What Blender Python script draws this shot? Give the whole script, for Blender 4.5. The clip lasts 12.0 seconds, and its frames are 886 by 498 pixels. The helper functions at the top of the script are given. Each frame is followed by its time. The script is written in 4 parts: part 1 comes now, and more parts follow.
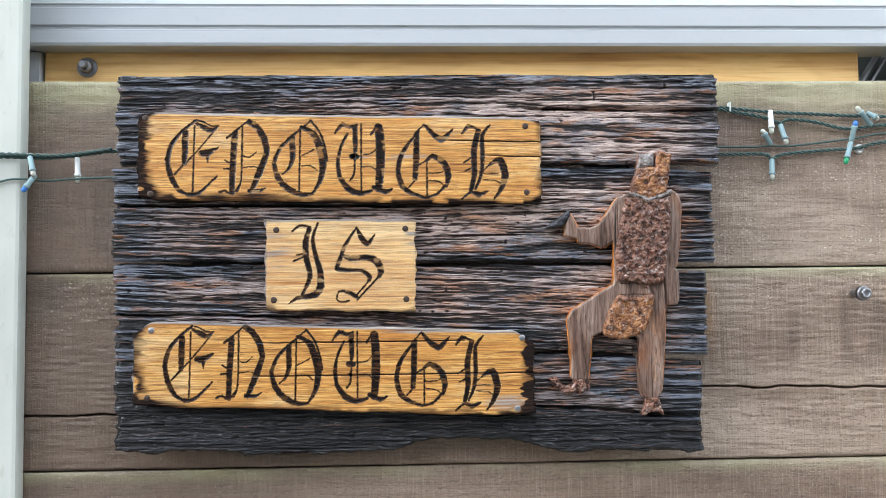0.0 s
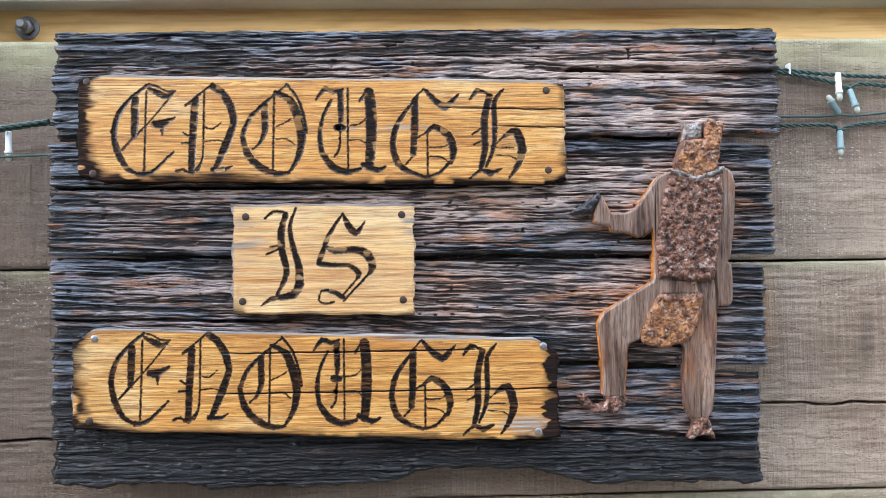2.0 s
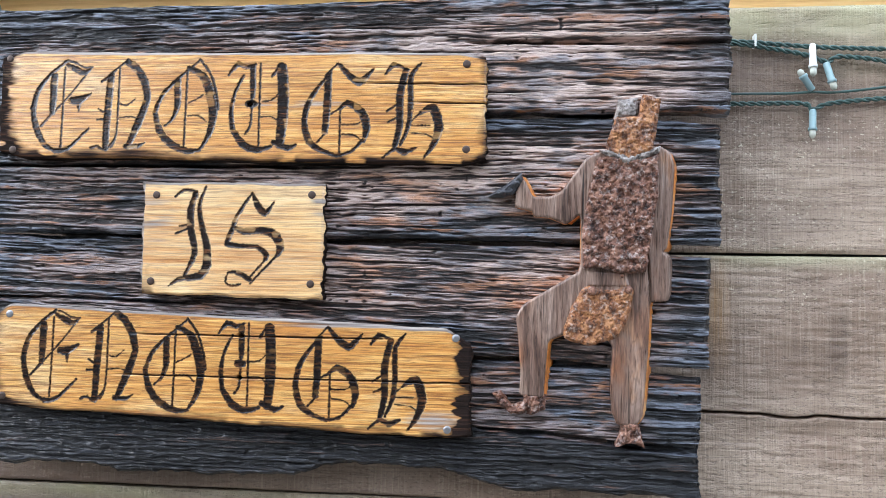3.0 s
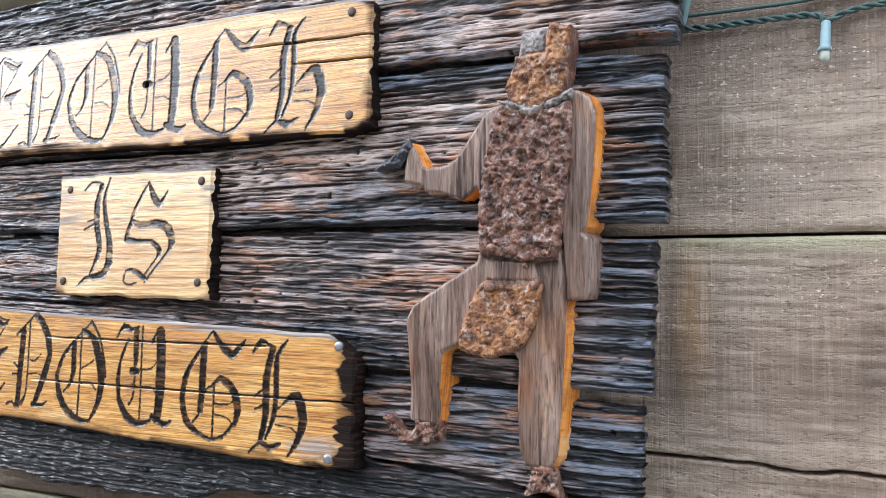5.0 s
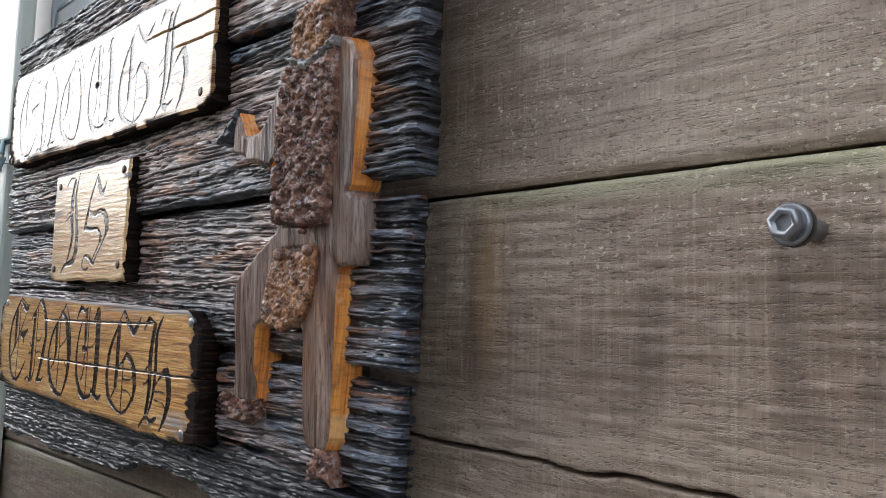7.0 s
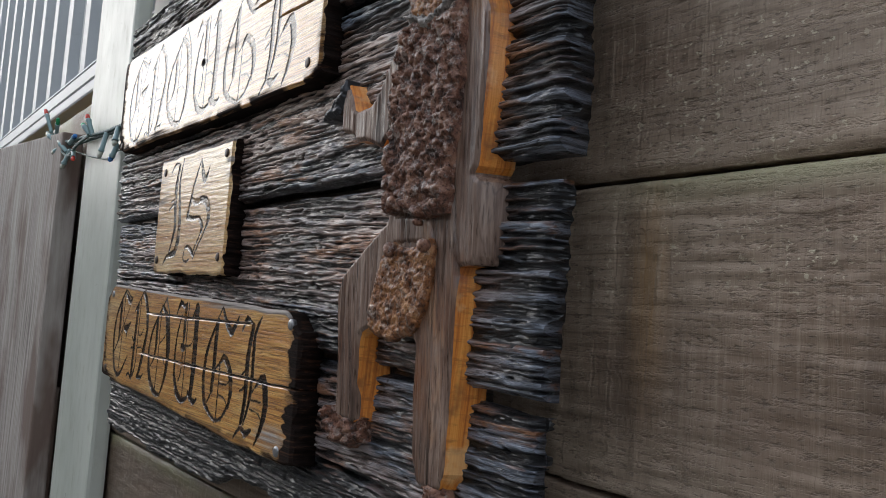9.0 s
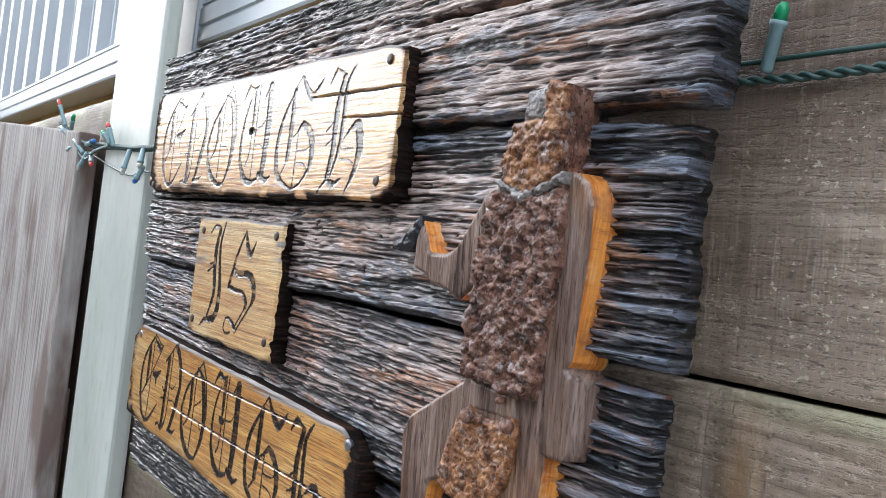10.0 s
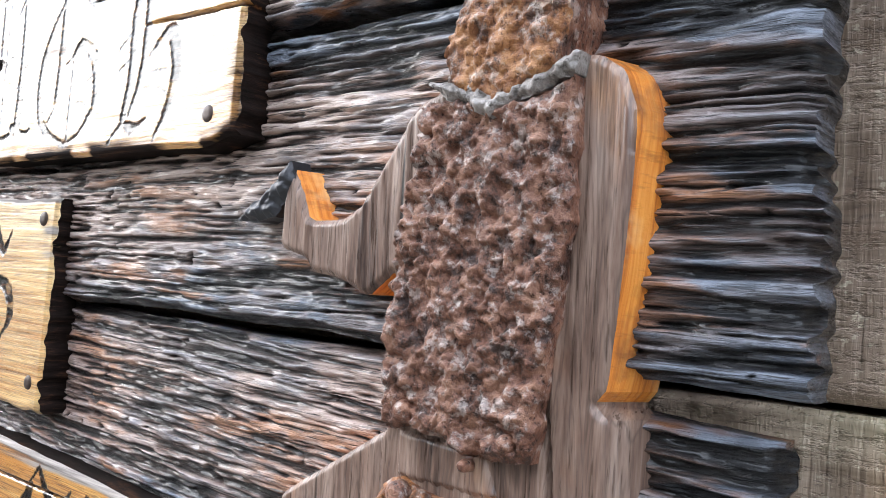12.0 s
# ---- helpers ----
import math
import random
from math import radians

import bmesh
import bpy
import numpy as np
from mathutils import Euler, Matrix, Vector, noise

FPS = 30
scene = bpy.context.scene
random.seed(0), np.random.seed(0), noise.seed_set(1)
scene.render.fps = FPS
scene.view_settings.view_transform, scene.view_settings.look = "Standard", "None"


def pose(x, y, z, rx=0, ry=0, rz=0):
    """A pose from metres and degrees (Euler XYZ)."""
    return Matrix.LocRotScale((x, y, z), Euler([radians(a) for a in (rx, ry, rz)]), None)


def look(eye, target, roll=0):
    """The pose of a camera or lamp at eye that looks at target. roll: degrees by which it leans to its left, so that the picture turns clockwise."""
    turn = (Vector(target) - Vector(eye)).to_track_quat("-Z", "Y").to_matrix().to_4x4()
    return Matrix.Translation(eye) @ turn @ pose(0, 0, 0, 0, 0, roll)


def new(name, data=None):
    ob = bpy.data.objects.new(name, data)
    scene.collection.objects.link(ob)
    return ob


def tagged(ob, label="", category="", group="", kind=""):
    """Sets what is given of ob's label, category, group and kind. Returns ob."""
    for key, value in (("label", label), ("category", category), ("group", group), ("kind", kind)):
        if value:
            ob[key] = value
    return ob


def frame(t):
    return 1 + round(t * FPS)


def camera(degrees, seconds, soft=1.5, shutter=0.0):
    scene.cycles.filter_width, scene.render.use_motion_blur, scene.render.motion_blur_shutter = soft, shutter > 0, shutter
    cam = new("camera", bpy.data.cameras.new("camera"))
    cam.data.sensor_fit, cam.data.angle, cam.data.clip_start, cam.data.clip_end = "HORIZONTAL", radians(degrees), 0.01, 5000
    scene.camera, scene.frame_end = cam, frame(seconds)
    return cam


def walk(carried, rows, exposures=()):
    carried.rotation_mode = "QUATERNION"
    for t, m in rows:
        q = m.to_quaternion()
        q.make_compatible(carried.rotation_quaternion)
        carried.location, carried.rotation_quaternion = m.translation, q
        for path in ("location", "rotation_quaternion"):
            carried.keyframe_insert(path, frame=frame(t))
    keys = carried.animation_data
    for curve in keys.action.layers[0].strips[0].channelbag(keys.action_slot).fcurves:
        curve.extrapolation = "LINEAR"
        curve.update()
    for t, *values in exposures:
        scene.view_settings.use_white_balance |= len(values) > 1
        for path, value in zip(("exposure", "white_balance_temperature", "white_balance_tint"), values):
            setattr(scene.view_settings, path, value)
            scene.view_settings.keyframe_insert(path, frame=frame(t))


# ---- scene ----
cam = camera(55.5, 12.0, soft=0.6)
PATH = [
    (0, (-0.003, -0.875, 1.455), (0.074, 1.121, 1.562), -0.6),
    (0.5, (0.003, -0.866, 1.452), (0.065, 1.13, 1.571), -0.5),
    (1, (-0.006, -0.816, 1.45), (0.064, 1.178, 1.58), -0.6),
    (1.5, (-0.01, -0.754, 1.457), (0.058, 1.241, 1.582), -0.6),
    (2, (0.003, -0.732, 1.455), (0.068, 1.264, 1.561), -0.8),
    (2.5, (0.077, -0.713, 1.453), (0.114, 1.284, 1.56), -0.2),
    (3, (0.164, -0.685, 1.443), (-0.053, 1.3, 1.555), 1.0),
    (3.2, (0.197, -0.675, 1.444), (-0.117, 1.298, 1.551), 1.4),
    (4.8, (0.351, -0.508, 1.429), (-0.411, 1.333, 1.601), 0.9),
    (5, (0.388, -0.491, 1.432), (-0.479, 1.304, 1.589), 1.3),
    (5.5, (0.498, -0.443, 1.418), (-0.667, 1.173, 1.589), 2.8),
    (6, (0.558, -0.392, 1.413), (-0.79, 1.076, 1.576), 3.0),
    (6.5, (0.585, -0.336, 1.418), (-0.857, 1.039, 1.588), 2.0),
    (6.7, (0.591, -0.317, 1.418), (-0.851, 1.058, 1.592), 1.8),
    (8.3, (0.539, -0.259, 1.37), (-0.969, 1.023, 1.657), 3.1),
    (8.5, (0.532, -0.254, 1.373), (-0.992, 1.009, 1.661), 3.4),
    (9, (0.523, -0.252, 1.419), (-1.097, 0.909, 1.59), 4.0),
    (9.5, (0.514, -0.27, 1.47), (-1.108, 0.898, 1.539), 4.5),
    (10, (0.492, -0.293, 1.513), (-1.106, 0.91, 1.554), 6.8),
    (10.5, (0.453, -0.304, 1.552), (-1.048, 1.016, 1.61), 7.4),
    (11, (0.396, -0.315, 1.561), (-0.882, 1.222, 1.647), 5.1),
    (11.5, (0.369, -0.281, 1.519), (-0.814, 1.325, 1.663), 4.4),
    (12, (0.351, -0.216, 1.5), (-0.931, 1.315, 1.609), 4.3),
]
walk(cam, [(t, look(eye, target, roll)) for t, eye, target, roll in PATH],
     [(0, 1.12, 6100, 10), (2.5, 1.24, 5800, 10), (5.0, 1.28, 5900, 10), (5.5, 0.81, 5950, 10), (6.5, 0.32, 6000, 10), (8.4, 0.0, 6100, 10), (9.0, -0.28, 6200, 10), (9.5, 0.22, 6100, 10), (10.0, 0.82, 5900, 10), (10.5, 1.02, 6050, 10), (11.0, 0.97, 5900, 10), (11.5, 1.13, 6050, 10), (12.0, 1.34, 6050, 10)])

# ---- world and light ----
world = bpy.data.worlds.new("overcast_sky")
scene.world = world
world.use_nodes = True
wn, wl = world.node_tree.nodes, world.node_tree.links
sky = wn.new("ShaderNodeTexSky")
sky.sky_type, sky.sun_disc = "NISHITA", False
sky.sun_elevation, sky.sun_rotation = radians(24), radians(252)
sky.air_density, sky.dust_density, sky.ozone_density = 1.0, 2.0, 1.0
wn["Background"].inputs["Strength"].default_value = 0.15
cloud = wn.new("ShaderNodeMix")
cloud.data_type = "RGBA"
cloud.inputs["Factor"].default_value = 0.65
cloud.inputs["B"].default_value = (13.4, 14.1, 15.0, 1)
wl.new(sky.outputs["Color"], cloud.inputs["A"])
wl.new(cloud.outputs["Result"], wn["Background"].inputs["Color"])
sun = new("sun", bpy.data.lights.new("sun", "SUN"))
sun.data.energy, sun.data.angle, sun.data.color = 0.9, radians(48), (1.0, 0.985, 0.96)
sun.matrix_world = look((-0.85 * 5, -0.27 * 5, 0.40 * 5), (0, 0, 0))

# ---- numeric noise for real relief ----


def lattice(ix, iy, seed):
    h = (ix.astype(np.int64) * 374761393 + iy.astype(np.int64) * 668265263 + seed * 144269504) & 0xFFFFFFFF
    h = ((h ^ (h >> 13)) * 1274126177) & 0xFFFFFFFF
    return ((h ^ (h >> 16)) & 0xFFFF) / 65535.0


def vn(x, y, seed=0):
    """Smooth value noise in 0..1."""
    x, y = np.broadcast_arrays(np.asarray(x, float), np.asarray(y, float))
    ix, iy = np.floor(x), np.floor(y)
    fx, fy = x - ix, y - iy
    fx, fy = fx * fx * (3 - 2 * fx), fy * fy * (3 - 2 * fy)
    a, b = lattice(ix, iy, seed), lattice(ix + 1, iy, seed)
    c, d = lattice(ix, iy + 1, seed), lattice(ix + 1, iy + 1, seed)
    return (a * (1 - fx) + b * fx) * (1 - fy) + (c * (1 - fx) + d * fx) * fy


def fbm(x, y, seed=0, octaves=3):
    total, amp, norm = 0.0, 1.0, 0.0
    for k in range(octaves):
        total = total + amp * vn(x * 2 ** k, y * 2 ** k, seed + 17 * k)
        norm += amp
        amp *= 0.5
    return total / norm


def ramp(e0, e1, v):
    s = np.clip((v - e0) / (e1 - e0), 0, 1)
    return s * s * (3 - 2 * s)


# ---- materials ----


class Nodes:
    """A small wrapper for building one node material."""

    def __init__(self, name):
        self.mat = bpy.data.materials.new(name)
        self.mat.use_nodes = True
        self.tree = self.mat.node_tree
        self.bsdf = self.tree.nodes["Principled BSDF"]

    def node(self, kind, **sets):
        n = self.tree.nodes.new(kind)
        for key, value in sets.items():
            if key in n.inputs:
                self.put(n.inputs[key], value)
        return n

    def put(self, socket, value):
        if isinstance(value, bpy.types.NodeSocket):
            self.tree.links.new(value, socket)
        else:
            socket.default_value = value

    def coords(self, scale, turn=(0, 0, 0)):
        tc = self.tree.nodes.new("ShaderNodeTexCoord")
        info = self.tree.nodes.new("ShaderNodeObjectInfo")
        add = self.tree.nodes.new("ShaderNodeVectorMath")
        mul = self.tree.nodes.new("ShaderNodeVectorMath")
        mul.operation = "MULTIPLY"
        self.put(add.inputs[0], tc.outputs["Object"])
        shift = self.tree.nodes.new("ShaderNodeVectorMath")
        shift.operation = "SCALE"
        shift.inputs[0].default_value = (3.1, 1.7, 2.3)
        self.put(shift.inputs["Scale"], info.outputs["Random"])
        self.put(add.inputs[1], shift.outputs[0])
        self.put(mul.inputs[0], add.outputs[0])
        mul.inputs[1].default_value = scale
        return mul.outputs[0]

    def noise(self, scale, detail=4.0, rough=0.6, distortion=0.0):
        n = self.tree.nodes.new("ShaderNodeTexNoise")
        self.put(n.inputs["Vector"], self.coords(scale))
        n.inputs["Scale"].default_value = 1.0
        n.inputs["Detail"].default_value = detail
        n.inputs["Roughness"].default_value = rough
        n.inputs["Distortion"].default_value = distortion
        return n.outputs["Fac"]

    def ramp(self, fac, stops):
        r = self.tree.nodes.new("ShaderNodeValToRGB")
        els = r.color_ramp.elements
        while len(els) < len(stops):
            els.new(0.5)
        for el, (at, c) in zip(els, stops):
            el.position, el.color = at, (*c, 1) if len(c) == 3 else c
        self.put(r.inputs["Fac"], fac)
        return r.outputs["Color"]

    def grey(self, fac, a, b):
        m = self.tree.nodes.new("ShaderNodeMapRange")
        self.put(m.inputs["Value"], fac)
        m.inputs["From Min"].default_value, m.inputs["From Max"].default_value = a, b
        return m.outputs["Result"]

    def math(self, op, a, b):
        m = self.tree.nodes.new("ShaderNodeMath")
        m.operation, m.use_clamp = op, True
        self.put(m.inputs[0], a), self.put(m.inputs[1], b)
        return m.outputs[0]

    def lines(self, scale, width=0.014, detail=2.0):
        """Thin long contour lines, as growth rings show on a sawn face."""
        k = (1, 1, 1)
        z = (0, 0, 0)
        return self.ramp(self.noise(scale, detail, 0.55, 0.2), [(0.42 - width, z), (0.42, k), (0.42 + width, z), (0.5 - width, z), (0.5, k), (0.5 + width, z), (0.58 - width, z), (0.58, k), (0.58 + width, z)])

    def mix(self, fac, a, b, blend="MIX"):
        m = self.tree.nodes.new("ShaderNodeMix")
        m.data_type, m.blend_type = "RGBA", blend
        self.put(m.inputs["Factor"], fac)
        self.put(m.inputs["A"], a if isinstance(a, bpy.types.NodeSocket) else (*a, 1))
        self.put(m.inputs["B"], b if isinstance(b, bpy.types.NodeSocket) else (*b, 1))
        return m.outputs["Result"]

    def attribute(self, name):
        a = self.tree.nodes.new("ShaderNodeAttribute")
        a.attribute_name = name
        return a.outputs["Fac"]

    def finish(self, colour, rough, bump=None, strength=0.3, distance=0.001, metal=0.0, specular=0.5, coat=0.0, coat_rough=0.2, coat_ior=1.5):
        self.put(self.bsdf.inputs["Base Color"], colour if isinstance(colour, bpy.types.NodeSocket) else (*colour, 1))
        self.put(self.bsdf.inputs["Roughness"], rough)
        self.put(self.bsdf.inputs["Metallic"], metal)
        self.put(self.bsdf.inputs["Specular IOR Level"], specular)
        self.put(self.bsdf.inputs["Coat Weight"], coat)
        self.put(self.bsdf.inputs["Coat Roughness"], coat_rough)
        self.bsdf.inputs["Coat IOR"].default_value = coat_ior
        if bump is not None:
            b = self.tree.nodes.new("ShaderNodeBump")
            self.put(b.inputs["Height"], bump)
            b.inputs["Strength"].default_value, b.inputs["Distance"].default_value = strength, distance
            self.put(self.bsdf.inputs["Normal"], b.outputs["Normal"])
        return self.mat


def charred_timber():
    """Burnt, wire-brushed hardwood: hard rings worn back to brown wood, grooves charcoal with their shade put into the
    colour too.
    """
    n = Nodes("charred_timber")
    broad = n.noise((11, 12, 40), 5, 0.7)
    streak = n.noise((28, 60, 640), 6, 0.74)
    thread = n.noise((50, 120, 1300), 3, 0.7)
    fine = n.noise((160, 300, 1900), 3, 0.7)
    rusty = n.noise((17, 40, 80), 4, 0.65)
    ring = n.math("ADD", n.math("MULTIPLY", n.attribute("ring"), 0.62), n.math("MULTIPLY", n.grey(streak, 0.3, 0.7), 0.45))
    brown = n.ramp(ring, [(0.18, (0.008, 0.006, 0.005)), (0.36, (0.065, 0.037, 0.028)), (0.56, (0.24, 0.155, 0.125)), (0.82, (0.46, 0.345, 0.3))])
    # blue-grey upper stops: weathered ends, plus sky sheen on ridges painted in
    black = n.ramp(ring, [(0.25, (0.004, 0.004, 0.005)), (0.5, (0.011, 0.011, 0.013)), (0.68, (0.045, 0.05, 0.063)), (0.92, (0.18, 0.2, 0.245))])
    brown = n.mix(n.math("MULTIPLY", n.attribute("pale"), n.grey(ring, 0.35, 0.75)), brown, (0.52, 0.4, 0.345))
    brown = n.mix(n.math("MULTIPLY", n.math("MULTIPLY", n.grey(rusty, 0.5, 0.62), 0.75), n.grey(ring, 0.35, 0.7)), brown, (0.4, 0.175, 0.075))
    black = n.mix(n.math("MULTIPLY", n.grey(rusty, 0.54, 0.63), n.grey(ring, 0.5, 0.8)), black, (0.2, 0.085, 0.036))
    burn = n.math("ADD", n.attribute("burn"), n.math("MULTIPLY", n.grey(broad, 0.5, 0.6), 0.7))
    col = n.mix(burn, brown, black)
    col = n.mix(n.math("MULTIPLY", n.grey(thread, 0.46, 0.37), 0.9), col, (0.005, 0.004, 0.004))
    bump = n.math("ADD", n.math("MULTIPLY", thread, 0.5), n.math("MULTIPLY", n.math("ADD", n.math("MULTIPLY", streak, 0.5), n.math("MULTIPLY", fine, 0.4)), 0.8))
    return n.finish(col, n.grey(fine, 0.1, 1.0), bump, 1.0, 0.0018, specular=0.3, coat=n.math("MULTIPLY", n.grey(n.noise((90, 200, 500), 4, 0.7), 0.44, 0.6), 0.75), coat_rough=0.2)


def plaque_timber():
    """Varnished golden hardwood; the burnt letters lie under the same varnish."""
    n = Nodes("varnished_plaque_timber")
    broad = n.noise((7, 10, 22), 4, 0.65)
    streak = n.noise((10, 60, 480), 6, 0.72)
    thread = n.noise((22, 120, 950), 4, 0.7)
    fine = n.noise((110, 300, 1700), 3, 0.7)
    col = n.ramp(streak, [(0.32, (0.3, 0.105, 0.02)), (0.45, (0.58, 0.265, 0.058)), (0.57, (0.74, 0.43, 0.125)), (0.72, (0.82, 0.58, 0.26))])
    col = n.mix(n.math("MULTIPLY", n.grey(broad, 0.5, 0.66), 0.75), col, (0.52, 0.22, 0.045))
    col = n.mix(n.math("MULTIPLY", n.grey(broad, 0.46, 0.34), 0.5), col, (0.84, 0.66, 0.36))
    col = n.mix(n.math("MULTIPLY", n.grey(thread, 0.47, 0.39), 0.8), col, (0.16, 0.058, 0.014))
    col = n.mix(n.math("MULTIPLY", n.lines((7, 40, 400), 0.018, 3), 0.8), col, (0.13, 0.048, 0.012))
    col = n.mix(n.math("MULTIPLY", n.attribute("pale"), n.grey(streak, 0.3, 0.6)), col, (0.8, 0.63, 0.38))
    weather = n.grey(n.math("MULTIPLY", n.attribute("weather"), streak), 0.14, 0.4)
    col = n.mix(weather, col, n.ramp(streak, [(0.35, (0.09, 0.075, 0.07)), (0.65, (0.4, 0.35, 0.31))]))
    scorch = n.grey(n.math("MULTIPLY", n.attribute("scorch"), n.math("ADD", n.math("MULTIPLY", streak, 0.6), n.math("MULTIPLY", thread, 0.4))), 0.2, 0.38)
    col = n.mix(scorch, col, n.ramp(streak, [(0.35, (0.007, 0.006, 0.005)), (0.55, (0.02, 0.013, 0.011)), (0.75, (0.1, 0.045, 0.022))]))
    burn = n.attribute("burn")
    black = n.ramp(n.noise((60, 200, 520), 4, 0.7), [(0.38, (0.004, 0.003, 0.003)), (0.54, (0.014, 0.007, 0.004)), (0.66, (0.11, 0.042, 0.015))])
    col = n.mix(burn, col, black)
    dull = n.math("MAXIMUM", scorch, n.math("MULTIPLY", weather, 0.9))
    gloss = n.math("MAXIMUM", n.grey(fine, -0.1, 1.6), n.math("MULTIPLY", dull, 0.85))
    bump = n.math("ADD", n.math("MULTIPLY", streak, 0.6), n.math("MULTIPLY", thread, 0.7))
    return n.finish(col, gloss, bump, 0.6, 0.0006, specular=n.math("SUBTRACT", 0.4, n.math("MULTIPLY", n.math("MAXIMUM", dull, burn), 0.35)), coat=n.math("SUBTRACT", 0.85, n.math("MULTIPLY", dull, 0.85)), coat_rough=0.24, coat_ior=1.5)


def sleeper_timber():
    n = Nodes("treated_pine_sleeper")
    broad = n.noise((3, 4, 9), 4, 0.6)
    blotch = n.noise((10, 20, 26), 5, 0.7)
    grain = n.noise((14, 80, 420), 4, 0.7)
    saw = n.noise((420, 60, 9), 4, 0.65)
    pores = n.noise((240, 300, 620), 3, 0.7)
    col = n.ramp(broad, [(0.32, (0.17, 0.112, 0.074)), (0.5, (0.29, 0.207, 0.148)), (0.66, (0.4, 0.305, 0.225))])
    col = n.mix(n.math("MULTIPLY", n.grey(blotch, 0.48, 0.7), 0.6), col, (0.17, 0.105, 0.07))
    col = n.mix(n.math("MULTIPLY", n.grey(grain, 0.5, 0.7), 0.5), col, (0.15, 0.105, 0.07))
    col = n.mix(n.math("MULTIPLY", n.grey(saw, 0.5, 0.66), 0.4), col, (0.45, 0.355, 0.26))
    col = n.mix(n.math("MULTIPLY", n.grey(pores, 0.46, 0.34), 0.5), col, (0.05, 0.032, 0.022))
    col = n.mix(n.math("MULTIPLY", n.lines((2.2, 30, 38), 0.01, 3), 0.5), col, (0.11, 0.07, 0.045))
    # darker tone: left end, blotches, drip stains
    damp = n.attribute("damp")
    col = n.mix(n.math("MULTIPLY", damp, 0.75), col, n.ramp(blotch, [(0.3, (0.06, 0.04, 0.028)), (0.7, (0.15, 0.1, 0.068))]))
    top = n.attribute("moss")
    col = n.mix(top, col, n.ramp(blotch, [(0.3, (0.3, 0.28, 0.14)), (0.7, (0.46, 0.44, 0.28))]))
    fleck = n.noise((300, 300, 460), 3, 0.6)
    patch = n.noise((8, 9, 15), 3, 0.6)
    spots = n.math("MULTIPLY", n.grey(fleck, 0.61, 0.65), n.math("MULTIPLY", n.grey(patch, 0.4, 0.58), n.attribute("fleck")))
    col = n.mix(spots, col, (0.68, 0.6, 0.44))
    knot = n.attribute("knot")
    col = n.mix(n.math("MULTIPLY", knot, n.grey(n.noise((420, 80, 20), 4, 0.7), 0.3, 0.6)), col, (0.34, 0.21, 0.105))
    return n.finish(col, n.grey(blotch, -0.2, 1.2), n.math("ADD", n.math("MULTIPLY", saw, 0.35), n.math("MULTIPLY", n.math("ADD", grain, pores), 0.5)), 1.0, 0.0032, specular=0.5)


def painted_steel():
    n = Nodes("cream_painted_steel")
    broad = n.noise((12, 12, 6), 4, 0.6)
    dirt = n.noise((90, 90, 26), 4, 0.7)
    col = n.ramp(broad, [(0.3, (0.44, 0.46, 0.4)), (0.7, (0.56, 0.575, 0.51))])
    col = n.mix(n.math("MULTIPLY", n.grey(dirt, 0.58, 0.78), 0.6), col, (0.3, 0.3, 0.22))
    return n.finish(col, n.grey(dirt, -0.2, 1.6), dirt, 0.12, 0.0006)


def sheet_steel(name, c):
    n = Nodes(name)
    broad = n.noise((4, 4, 9), 3, 0.5)
    dust = n.noise((70, 70, 110), 4, 0.7)
    col = n.mix(n.math("MULTIPLY", n.grey(broad, 0.4, 0.75), 0.25), c, tuple(v * 0.75 for v in c))
    col = n.mix(n.math("MULTIPLY", n.grey(dust, 0.6, 0.8), 0.35), col, tuple(v * 0.6 for v in c))
    return n.finish(col, 0.42, dust, 0.05, 0.0004)


def new_pine():
    n = Nodes("new_pine")
    streak = n.noise((7, 40, 160), 4, 0.6, 0.6)
    broad = n.noise((9, 9, 30), 3, 0.5, 1.2)
    col = n.ramp(streak, [(0.3, (0.64, 0.34, 0.1)), (0.55, (0.88, 0.57, 0.22)), (0.8, (0.9, 0.66, 0.32))])
    col = n.mix(n.math("MULTIPLY", n.grey(broad, 0.5, 0.72), 0.4), col, (0.5, 0.27, 0.09))
    return n.finish(col, 0.6, streak, 0.2, 0.0006)


def old_board():
    n = Nodes("silvered_old_board")
    streak = n.noise((160, 60, 7), 4, 0.65)
    broad = n.noise((10, 10, 4), 4, 0.6)
    col = n.ramp(streak, [(0.3, (0.14, 0.115, 0.1)), (0.5, (0.32, 0.28, 0.25)), (0.75, (0.46, 0.42, 0.38))])
    col = n.mix(n.math("MULTIPLY", n.grey(broad, 0.5, 0.62), 0.85), col, (0.13, 0.08, 0.06))
    return n.finish(col, 0.75, streak, 0.5, 0.0015)


